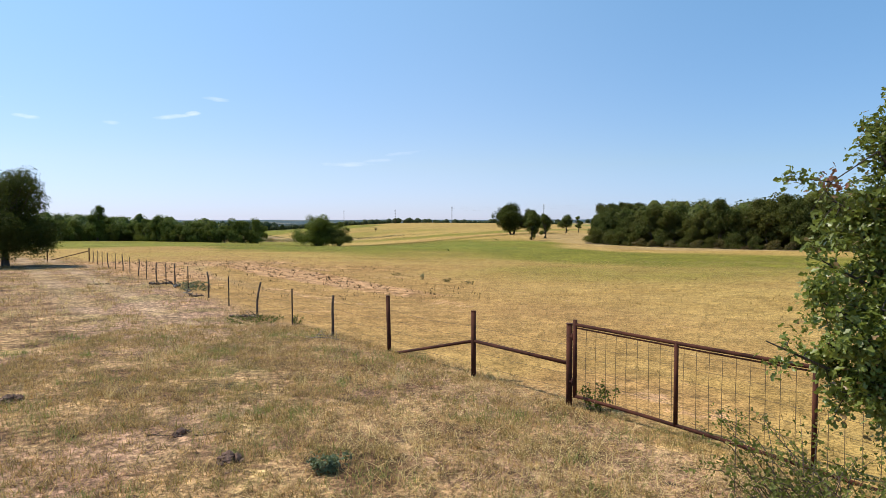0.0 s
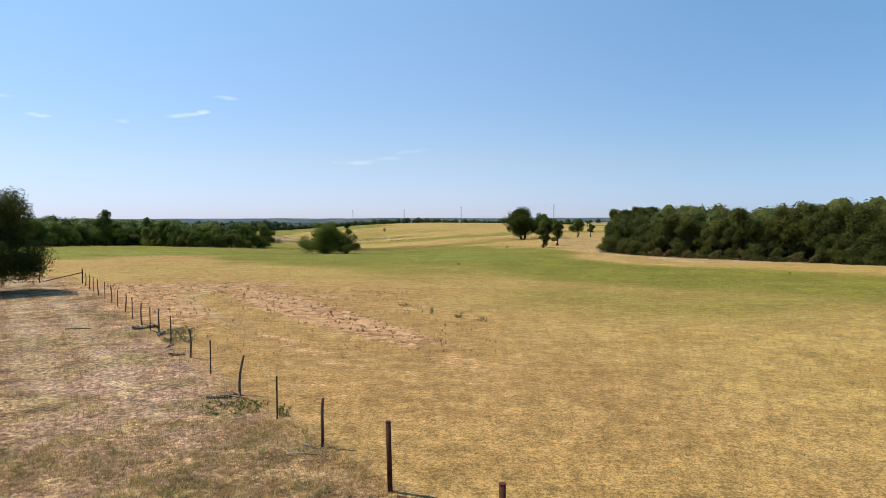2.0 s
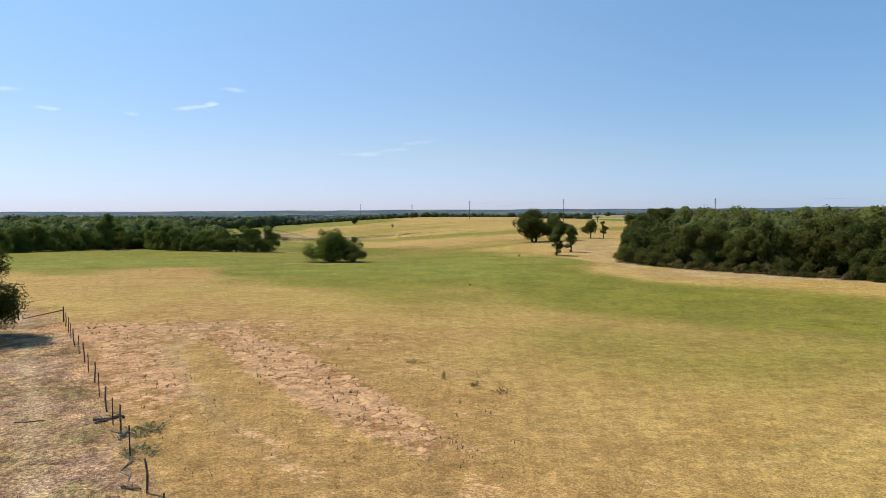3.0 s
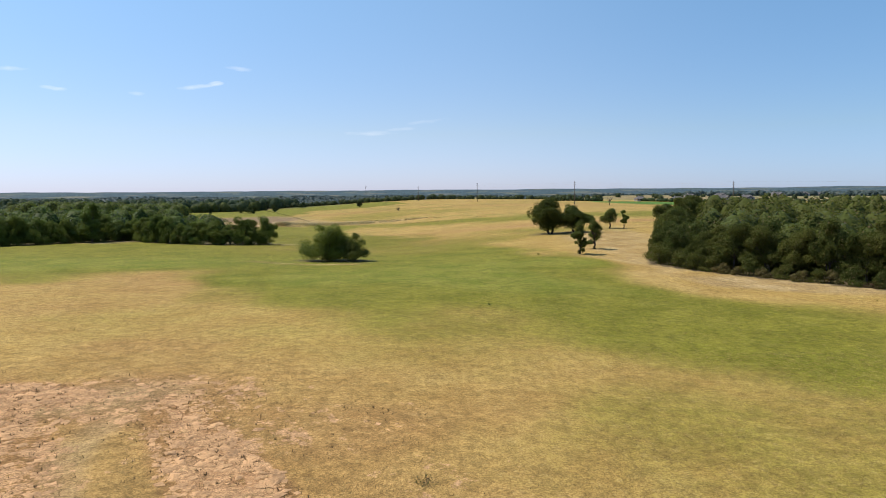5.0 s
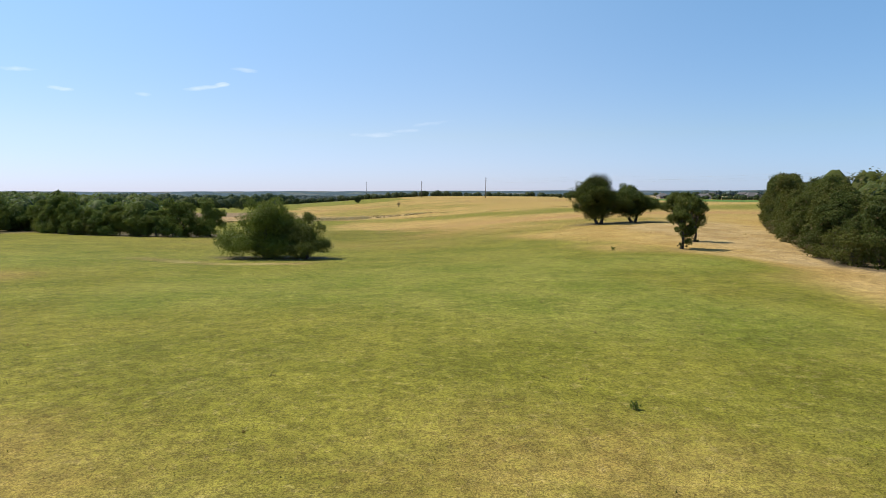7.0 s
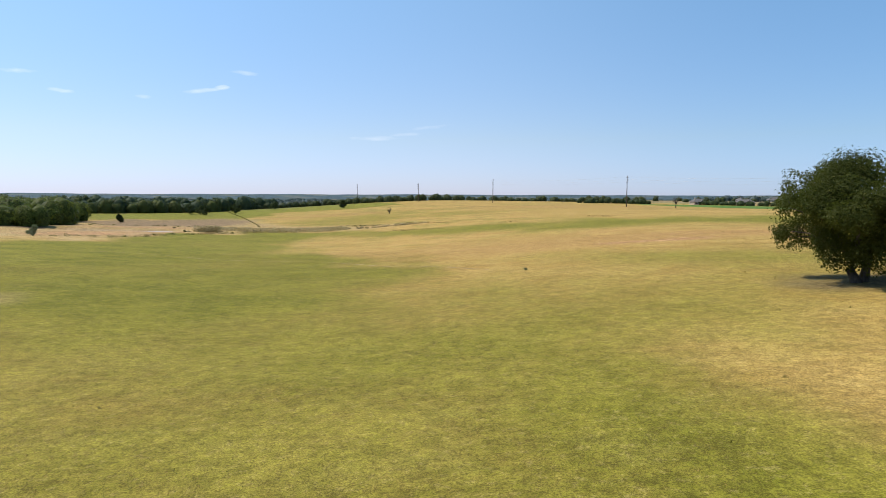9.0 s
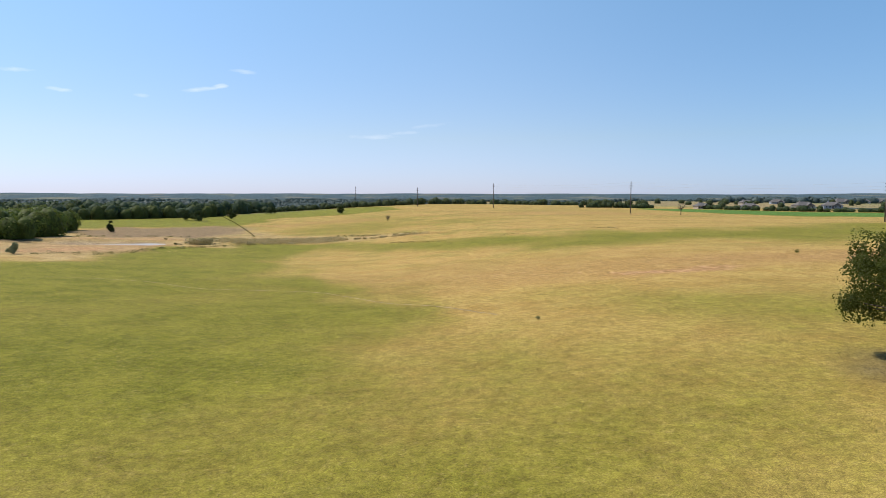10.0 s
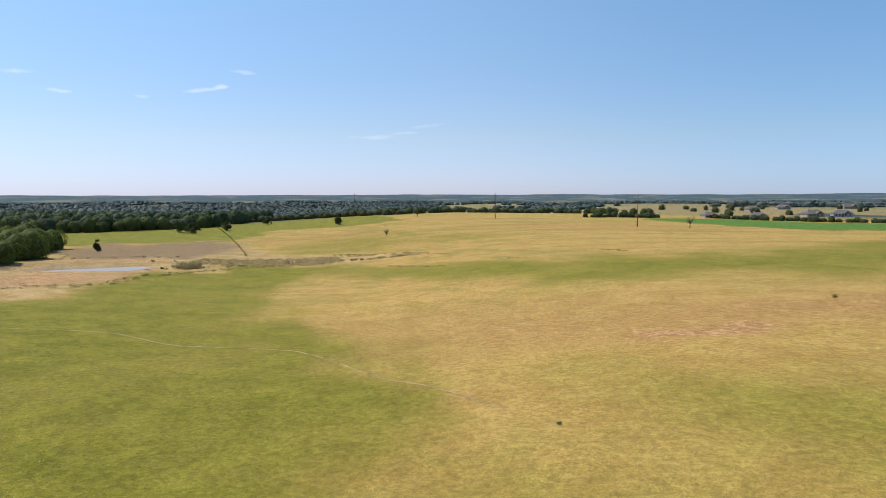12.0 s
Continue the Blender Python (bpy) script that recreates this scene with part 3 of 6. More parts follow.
def zones(x, y):
    """What grows where: green, bare, rough pasture, woodland floor, pale grass, damp mud, far country."""
    d = np.hypot(x, y)
    w = waves(x, y, 34, 11) * 6 + waves(x, y, 13, 12) * 2
    xx, yy = x + w * np.minimum(1, d / 90), y + waves(x, y, 30, 13) * 6 * np.minimum(1, d / 90)
    side = beyond_fence(x, y)
    pasture = (1 - smooth(side, -0.9, 0.9)) * (1 - smooth(y + 0.70 * (x + 31), 50, 60))
    g = np.zeros(x.shape)
    for poly, edge, s in ((MAIN_GREEN, 8.5, 1.0), (BAND_GREEN, 16.0, .8), (CROP_GREEN, 5.0, 1.7), (VALLEY_GREEN, 6.0, 1.15), (RISE_GREEN, 16.0, .42)):
        g = np.maximum(g, s * soft_polygon(xx, yy, poly, edge))
    for cx, cy, rx, ry, turn, s in ((-14, 166, 40, 18, 5, .28), (20, 128, 9, 12, 0, .5), (-20, 122, 26, 10, 10, .12), (-64, 300, 16, 40, 25, .25), (-18, 75, 12, 6, 0, .35), (-34, 214, 44, 34, 0, .12)):
        g = g * (1 - s * spot(xx, yy, cx, cy, rx, ry, turn, 0.5))
    for cx, cy, rx, ry, turn, s in ((14, 196, 36, 26, 0, .46), (60, 225, 40, 12, 5, .3), (20, 46, 15, 11, 0, .5), (-8, 182, 24, 26, 0, .65), (2, 78, 22, 8, 0, .5), (-8, 70, 28, 12, 0, .28), (-45, 440, 40, 60, 0, .2)):
        g = np.maximum(g, s * spot(xx, yy, cx, cy, rx, ry, turn, 0.6))
    g = g * (1 + 0.30 * smooth(yy, 82, 98) * (1 - smooth(yy, 122, 152)) * (np.abs(x) < 120))
    g = g * np.maximum(smooth(side, 1, 8), smooth(y + 0.70 * (x + 31), 56, 68))
    soil = np.zeros(x.shape)
    for cx, cy, rx, ry, turn, s in ((-20, 41, 3.2, 16, 35, .62), (-9.6, 39.2, 2.3, 16, 35.6, .86), (-23.5, 45.5, 2.2, 5, 35, .80), (-19, 50, 8, 6, 0, .55), (-10, 46, 9, 5, 10, .45), (-26, 50.5, 6, 2.6, 0, .92),
                                    (-4, 24, 6, 9, 35, .30), (2.6, 8.2, 2.2, 1.6, -50, .45), (7, 11, 3.5, 3, 0, .3), (26, 236, 12, 3, 8, .75), (38, 250, 62, 11, 4, .30), (-10, 37, 13, 26, 35, .34), (-4, 20, 8, 12, 35, .22),
                                    (-116, 330, 26, 26, 40, .42), (-132, 352, 24, 7, 25, .55), (-128, 382, 30, 4, -12, .5), (-145, 477, 13, 3, -14, .8), (-136, 366, 26, 3.5, 26, .75), (-117, 318, 13, 6, 38, .8), (-120, 308, 12, 9, 30, .6), (-116, 342, 16, 4, 20, .6), (-140, 476, 14, 3, 0, .7), (-24, 62, 7, 3, 0, .3)):
        soil = np.maximum(soil, s * spot(x, y, cx, cy, rx, ry, turn, 0.5))
    pale = 0.5 * soft_polygon(xx, yy, BARE_VALLEY, 8.0)
    for cx, cy, rx, ry, turn, s in ((36, 150, 10, 45, -8, .45), (38, 103, 4, 26, 44, .65),
                                    (30, 122, 7, 14, 10, .5), (-17, 41, 1.1, 15, 35, .35), (-24, 48, 6, 2.2, 20, .45), (-100, 182, 12, 5, 0, .4), (-52, 183, 6, 6, 0, .3), (-24, 127, 9, 1.6, 0, .45)):
        pale = np.maximum(pale, s * spot(xx, yy, cx, cy, rx, ry, turn, 0.5))
    g = g * (1 - 0.9 * np.minimum(1, pale * 1.2))
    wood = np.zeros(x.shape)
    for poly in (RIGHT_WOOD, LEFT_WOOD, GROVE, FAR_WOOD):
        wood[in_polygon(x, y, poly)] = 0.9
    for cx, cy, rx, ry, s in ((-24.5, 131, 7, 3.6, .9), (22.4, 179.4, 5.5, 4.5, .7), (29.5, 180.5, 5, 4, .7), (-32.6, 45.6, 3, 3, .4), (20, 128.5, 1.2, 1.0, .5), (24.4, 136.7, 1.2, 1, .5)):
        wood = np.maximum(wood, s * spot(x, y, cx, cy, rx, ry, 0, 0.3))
    damp = 0.8 * spot(x, y, POND[0], POND[1], 20, 8.5, 26, 0.25)
    far = smooth(d + 0.15 * np.abs(x), 640, 760)
    # a worn track down the pasture beside the fence
    trail = np.exp(-((side + 2.6) / 0.55) ** 2) + np.exp(-((side + 4.6) / 0.6) ** 2)
    pale = np.maximum(pale, 0.55 * trail * (pasture > 0.5) * smooth(y, 10, 24))
    a = np.arctan2(x, y)
    forest = 0.45 + 0.35 * waves(x, y, 420, 9) + np.where(a < -0.06, 0.38, -0.32) * (d < 2300) + 0.25 * smooth(d, 2200, 2900)
    # how much painted haze the far ground takes, by distance
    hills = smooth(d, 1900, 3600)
    rust = np.minimum(1, soil * 1.6)
    for cx, cy, rx, ry, turn, s in ((38, 250, 66, 13, 4, .5), (-8, 264, 44, 12, 8, .3), (-14, 40, 15, 24, 35, .55), (-4, 22, 9, 14, 35, .65), (-2, 45, 14, 9, 10, .35), (60, 252, 50, 9, 2, .7), (60, 480, 70, 22, -10, .4),
                                    (-70, 482, 26, 10, 0, .5), (-40, 92, 16, 18, 30, .45), (4, 56, 40, 8, 0, .1), (-96, 470, 20, 8, 0, .5)):
        rust = np.maximum(rust, s * spot(xx, yy, cx, cy, rx, ry, turn, 0.6))
    fallow = soft_polygon(xx, yy, FALLOW, 5.0)
    return dict(upland=smooth(d, 225, 330), fallow=fallow, rust=rust, forest=forest, hills=hills, green=g, soil=soil, pasture=pasture, wood=wood, pale=pale, damp=damp, far=far)


def mesh_of(name, verts, faces, material, smooth_shade=False):
    """A mesh out of arrays: vertices (n, 3) and faces (m, 3 or 4)."""
    me = bpy.data.meshes.new(name)
    faces = np.asarray(faces, np.int32)
    m, c = faces.shape
    me.vertices.add(len(verts))
    me.vertices.foreach_set("co", np.asarray(verts, np.float32).ravel())
    me.loops.add(m * c)
    me.loops.foreach_set("vertex_index", faces.ravel())
    me.polygons.add(m)
    me.polygons.foreach_set("loop_start", np.arange(0, m * c, c, dtype=np.int32))
    me.polygons.foreach_set("use_smooth", np.full(m, smooth_shade))
    me.update(calc_edges=True)
    me.materials.append(material)
    return me


def build_ground():
    front = np.linspace(-60, 60, 420)
    back = np.linspace(62, 298, 66)[1:-1]
    ang = np.radians(np.concatenate([front, back]))
    rings = np.concatenate([np.linspace(0.6, 6, 10)[:-1], np.geomspace(6, 4860, 400)])
    a, r = np.meshgrid(ang, rings)
    x, y = np.sin(a) * r, np.cos(a) * r
    n, m = x.shape
    x, y = np.append(x.ravel(), 0.0), np.append(y.ravel(), 0.0)
    verts = np.stack([x, y, land(x, y)], 1)
    i, j = np.meshgrid(np.arange(n - 1), np.arange(m), indexing="ij")
    k = (j + 1) % m
    quads = np.stack([i * m + j, i * m + k, (i + 1) * m + k, (i + 1) * m + j], -1).reshape(-1, 4)[:, ::-1]
    j = np.arange(m)
    hub = np.stack([np.full(m, n * m), j, (j + 1) % m, (j + 1) % m], 1)[:, :3]
    tri = np.concatenate([quads[:, [0, 1, 2]], quads[:, [0, 2, 3]], hub[:, ::-1]])
    me = mesh_of("ground", verts, tri, LAND, True)
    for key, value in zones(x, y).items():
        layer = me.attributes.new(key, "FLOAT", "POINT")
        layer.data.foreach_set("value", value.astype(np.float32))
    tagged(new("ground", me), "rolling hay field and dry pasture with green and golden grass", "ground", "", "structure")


build_ground()


# ---- building blocks ----
def part(name, bm, material, parent, label=""):
    me = bpy.data.meshes.new(name)
    bm.to_mesh(me)
    bm.free()
    me.materials.append(material)
    ob = new(name, me)
    ob.parent = parent
    return tagged(ob, label)


def mesh_part(name, me, parent, label=""):
    ob = new(name, me)
    ob.parent = parent
    return tagged(ob, label)


def empty(name, at, label, category, group="", turn=0.0):
    ob = new(name)
    ob.empty_display_size = 0.3
    ob.matrix_basis = pose(*at, 0, 0, turn)
    return tagged(ob, label, category, group)


def tube(bm, pts, radii, sides=7, cap=True):
    """A tapered round bar along points."""
    rings = []
    pts = [Vector(p) for p in pts]
    for i, (p, r) in enumerate(zip(pts, radii)):
        way = (pts[min(i + 1, len(pts) - 1)] - pts[max(i - 1, 0)]).normalized()
        side = way.orthogonal().normalized() if abs(way.z) > 0.95 else way.cross(Vector((0, 0, 1))).normalized()
        up = side.cross(way).normalized()
        rings.append([bm.verts.new(p + (side * math.cos(math.tau * k / sides) + up * math.sin(math.tau * k / sides)) * r) for k in range(sides)])
    for a, b in zip(rings, rings[1:]):
        for k in range(sides):
            f = bm.faces.new((a[k], a[(k + 1) % sides], b[(k + 1) % sides], b[k]))
            f.smooth = True
    if cap:
        bm.faces.new(rings[0])
        bm.faces.new(rings[-1][::-1])
    bmesh.ops.recalc_face_normals(bm, faces=bm.faces[:]) if len(bm.faces) < 400 else None
    return bm


def block(bm, size, at, rot=None, bevel=0.0):
    """A box with softened edges."""
    got = bmesh.ops.create_cube(bm, size=1.0)["verts"]
    bmesh.ops.scale(bm, vec=size, verts=got)
    if bevel:
        edges = {e for v in got for e in v.link_edges}
        got = bmesh.ops.bevel(bm, geom=list(edges), offset=bevel, segments=1, affect="EDGES")["verts"]
        got = list({v for f in bm.faces for v in f.verts if v in set(got)} | set(got))
    if rot is not None:
        bmesh.ops.rotate(bm, cent=(0, 0, 0), matrix=rot, verts=got)
    bmesh.ops.translate(bm, vec=at, verts=got)
    return bm


def leaf_cloud(rng, centres, radii, count, size, up=0.35, flat=0.85):
    """Leaf sprays spread over uneven clumps: small folded diamonds, most towards the outside of their clump."""
    centres, radii = np.asarray(centres, float), np.asarray(radii, float)
    share = radii ** 2
    pick = rng.choice(len(centres), count, p=share / share.sum())
    way = rng.normal(size=(count, 3))
    way /= np.linalg.norm(way, axis=1)[:, None]
    # every clump bulges and dents in its own way
    k1, k2 = rng.normal(size=(len(radii), 3)) * 2.6, rng.normal(size=(len(radii), 3)) * 5.0
    p1, p2 = rng.uniform(0, math.tau, len(radii)), rng.uniform(0, math.tau, len(radii))
    bulge = 1 + 0.24 * np.sin((way * k1[pick]).sum(1) + p1[pick]) + 0.13 * np.sin((way * k2[pick]).sum(1) + p2[pick])
    reach = radii[pick] * rng.uniform(0.40, 1.0, count) ** 0.40 * bulge
    at = centres[pick] + way * reach[:, None] * np.array([1, 1, flat])
    axis = way * 0.95 + rng.normal(size=(count, 3)) * 0.42 + np.array([0, 0, up])
    axis /= np.linalg.norm(axis, axis=1)[:, None]
    along = np.cross(axis, rng.normal(size=(count, 3)))
    along /= np.linalg.norm(along, axis=1)[:, None]
    across = np.cross(axis, along)
    s = size * rng.uniform(0.55, 1.35, count)[:, None]
    fold = axis * s * 0.16
    base, tip = at - along * s * 0.5, at + along * s * 0.5
    left, right = at + across * s * 0.34 + fold, at - across * s * 0.34 + fold
    verts = np.stack([base, left, tip, right], 1).reshape(-1, 3)
    q = np.arange(count)[:, None] * 4 + np.array([0, 1, 2, 3])
    return verts, np.concatenate([q[:, [0, 1, 2]], q[:, [0, 2, 3]]])


def crown_clumps(rng, height, width, low, count, top=0.55, hang=0.0):
    """Centres and sizes of the clumps of a crown: boughs of different size set round a dome, each bearing clumps of its own."""
    half, mid = width / 2, low + (height - low) * (1 - top)
    boughs = max(7, count // 2)
    cs, rs = [], []
    turn = rng.uniform(0, math.tau)
    for b in range(boughs):
        a = turn + b * 2.4 + rng.uniform(-0.35, 0.35)
        e = -0.9 + 1.88 * ((b * 0.618 + 0.5 * rng.uniform()) % 1.0)
        out = (1 - abs(e) ** (2.0 if e > 0 else 5.0)) ** 0.5 * (rng.uniform(0.50, 0.80) if e > 0 else rng.uniform(0.70, 0.90))
        z = mid + e * 0.80 * ((height - mid) if e > 0 else (mid - low)) * rng.uniform(0.8, 1.05)
        size = rng.uniform(0.20, 0.40) * min(half, (height - low) * 0.6)
        c = np.array([math.cos(a) * out * half, math.sin(a) * out * half, z])
        cs.append(c)
        rs.append(size)
        for _ in range(5):
            v = rng.normal(size=3)
            v /= np.linalg.norm(v)
            v[2] = abs(v[2]) * 0.9 - 0.3
            cs.append(c + v * size * rng.uniform(0.6, 0.95))
            rs.append(size * rng.uniform(0.30, 0.62))
    for _ in range(boughs // 2):
        cs.append(np.array([rng.normal() * half * 0.2, rng.normal() * half * 0.2, mid + rng.uniform(-0.4, 0.5) * (height - mid)]))
        rs.append(0.42 * min(half, (height - low) * 0.6))
    cs, rs = np.array(cs), np.array(rs)
    # bring the whole to the crown's measures
    spread = np.percentile(np.hypot(cs[:, 0], cs[:, 1]) + rs, 98)
    cs[:, :2] *= half / spread
    hi, lo = (cs[:, 2] + rs * 0.85).max(), (cs[:, 2] - rs * 0.85).min()
    cs[:, 2] = low + (cs[:, 2] - lo) * (height - low) / (hi - lo)
    cs[:, 2] -= hang * rng.uniform(0, 1, len(cs))
    return cs.tolist(), rs.tolist()


def limbs(rng, centres, height, width, trunk_r, fork, stems=1, lean=0.12, share=0.28):
    """Trunk, or several stems, that fork into limbs reaching the clumps."""
    bm = bmesh.new()
    feet = []
    for s in range(stems):
        a = math.tau * s / max(stems, 1) + rng.uniform(0, 1)
        off = 0.0 if stems == 1 else trunk_r * 1.6
        foot = Vector((math.cos(a) * off, math.sin(a) * off, -0.25))
        head = Vector((math.cos(a) * (off + lean * fork * (stems > 1) * 2), math.sin(a) * (off + lean * fork * (stems > 1) * 2), fork))
        mid = (foot + head) / 2 + Vector((rng.normal() * 0.08, rng.normal() * 0.08, 0)) * fork
        tube(bm, [foot, foot + Vector((0, 0, 0.35)), mid, head], [trunk_r * 1.45, trunk_r * 1.08, trunk_r * 0.9, trunk_r * 0.75], 9)
        feet.append(head)
    for c in centres:
        if rng.uniform() > share:
            continue
        c = Vector(c)
        head = min(feet, key=lambda f: (f - c).length)
        if c.z < head.z:
            head = Vector((head.x, head.y, max(0.3, min(head.z, c.z * 0.8))))
        bend = head.lerp(c, 0.5) + Vector((rng.normal() * 0.06, rng.normal() * 0.06, 0.10)) * width * 0.5
        r = trunk_r * rng.uniform(0.28, 0.5)
        tube(bm, [head, head.lerp(bend, 0.5), bend, c], [r, r * 0.8, r * 0.5, r * 0.12], 5, False)
    return bm


def tree(name, at, label, category, height, width, low, clumps, leaves, size, leaf, trunk_r, fork, seed, stems=1, top=0.55, group="", turn=0.0, hang=0.0, flat=0.85):
    """A tree: tapered trunk with limbs, and a crown of many leaf sprays in uneven clumps."""
    rng = np.random.RandomState(seed)
    root = empty(name, at, label, category, group, turn)
    centres, radii = crown_clumps(rng, height, width, low, clumps, top, hang)
    part("trunk", limbs(rng, centres, height, width, trunk_r, fork, stems), BARK, root)
    v, f = leaf_cloud(rng, centres, radii, leaves, size, flat=flat)
    mesh_part("crown", mesh_of("crown", v, f, leaf), root)
    return root


def stood(x, y, turn=0.0, scale=1.0, tall=1.0, sink=0.05):
    return pose(x, y, high(x, y) - sink, 0, 0, turn) @ Matrix.Diagonal((scale, scale, scale * tall, 1))


# ---- gate and fence ----
GATE_A, GATE_B = Vector((1.60, 7.36, 0)), Vector((4.95, 3.62, 0))
GATE_WAY = (GATE_B - GATE_A).normalized()


def pipe(a, b, r=0.03, sides=10):
    return tube(bmesh.new(), [a, b], [r, r], sides)


def capped_pipe(x, y, z0, z1, r, lean=(0, 0)):
    """An upright pipe with a plate welded on its top."""
    bm = bmesh.new()
    tube(bm, [(x, y, z0), (x + lean[0], y + lean[1], z1)], [r, r], 12)
    tube(bm, [(x + lean[0], y + lean[1], z1), (x + lean[0], y + lean[1], z1 + 0.008)], [r * 1.12, r * 1.12], 12)
    return bm


def build_gate():
    root = empty("pipe_gate", (GATE_A.x, GATE_A.y, high(GATE_A.x, GATE_A.y)), "closed rusty pipe gate filled with wire panel, beside the fence", "gate")
    inv = root.matrix_basis.inverted()
    length = (GATE_B - GATE_A).length
    top = lambda s: 1.39 - 0.12 * s / length - 0.02 * math.sin(math.pi * s / length)
    low = lambda s: 0.315 - 0.026 * s - 0.0083 * s * s

    def at(s, z, off=0.0):
        p = GATE_A + GATE_WAY * s
        return inv @ Vector((p.x + GATE_WAY.y * off, p.y - GATE_WAY.x * off, z))

    steps = [length * k / 12 for k in range(13)]
    part("top_rail", tube(bmesh.new(), [at(s, top(s)) for s in steps], [0.026] * 13, 8), RUST, root)
    part("second_rail", tube(bmesh.new(), [at(s, top(s) - 0.048) for s in steps], [0.012] * 13, 8), RUST, root)
    part("bottom_rail", tube(bmesh.new(), [at(s, low(s)) for s in steps], [0.026] * 13, 8), RUST, root)
    for n, s in enumerate((-0.01, 1.57, 3.19, length - 0.03)):
        extra = 0.07 if n == 0 else 0.0
        part("upright", tube(bmesh.new(), [at(s, low(s) - 0.02), at(s, top(s) + extra)], [0.032 if n == 0 else 0.028] * 2, 10), RUST, root)
    s = 0.19
    rng = random.Random(4)
    while s < length - 0.1:
        if min(abs(s - u) for u in (1.57, 3.19)) > 0.05:
            b = rng.uniform(-0.008, 0.008)
            part("wire", tube(bmesh.new(), [at(s, low(s)), at(s + b, (low(s) + top(s)) / 2, 0.012), at(s, top(s) - 0.05)], [0.0032] * 3, 5, False), WIRE, root)
        s += 0.165
    for k in range(6):
        f = (k + 0.5) / 6.2
        part("wire", tube(bmesh.new(), [at(s, low(s) + (top(s) - low(s)) * f, 0.005) for s in steps], [0.0018] * 13, 5, False), WIRE, root)
    for z in (0.52, 1.2):
        bm = bmesh.new()
        tube(bm, [at(-0.10, z), at(0.0, z)], [0.014, 0.014], 8)
        tube(bm, [at(-0.05, z - 0.05), at(-0.05, z + 0.05)], [0.022, 0.022], 8)
        part("hinge", bm, RUST, root)


build_gate()

FENCE = empty("wire_fence", (FENCE_A.x, FENCE_A.y, 0), "barbed wire fence on rusty pipe, steel and crooked wooden posts", "fence")
FENCE_INV = FENCE.matrix_basis.inverted()
PIPE_POSTS = [(1.535, 7.48, 1.24, 0.046), (0.20, 9.21, 1.19, 0.045), (-1.48, 11.79, 1.22, 0.045)]


def moved(bm):
    bmesh.ops.transform(bm, matrix=FENCE_INV, verts=bm.verts[:])
    return bm


def t_post(x, y, height, turn):
    """Rolled steel post: a flange, a stem and a row of studs."""
    bm = bmesh.new()
    z = high(x, y)
    rot = Matrix.Rotation(turn, 3, "Z")
    block(bm, (0.042, 0.006, height + 0.3), (x, y, z + height / 2 - 0.15), rot)
    block(bm, (0.007, 0.032, height + 0.3), Vector((x, y, z + height / 2 - 0.15)) + rot @ Vector((0, 0.019, 0)), rot)
    for k in range(9):
        block(bm, (0.014, 0.008, 0.012), Vector((x, y, z + 0.25 + k * height * 0.085)) + rot @ Vector((0, -0.007, 0)), rot)
    return bm


def stake(x, y, height, seed, r=0.036):
    """A crooked cut stake with a slanting top."""
    rng = random.Random(seed)
    z = high(x, y)
    lean = Vector((rng.uniform(-0.10, 0.10), rng.uniform(-0.06, 0.06), 0))
    pts, rad = [], []
    for k in range(8):
        f = k / 7
        pts.append(Vector((x, y, z - 0.2 + (height + 0.2) * f)) + lean * f * f + Vector((math.sin(f * 5 + seed) * 0.022, math.cos(f * 4 + seed) * 0.02, 0)))
        rad.append(r * (1.08 - 0.25 * f + rng.uniform(-0.06, 0.06)))
    return tube(bmesh.new(), pts, rad, 8)


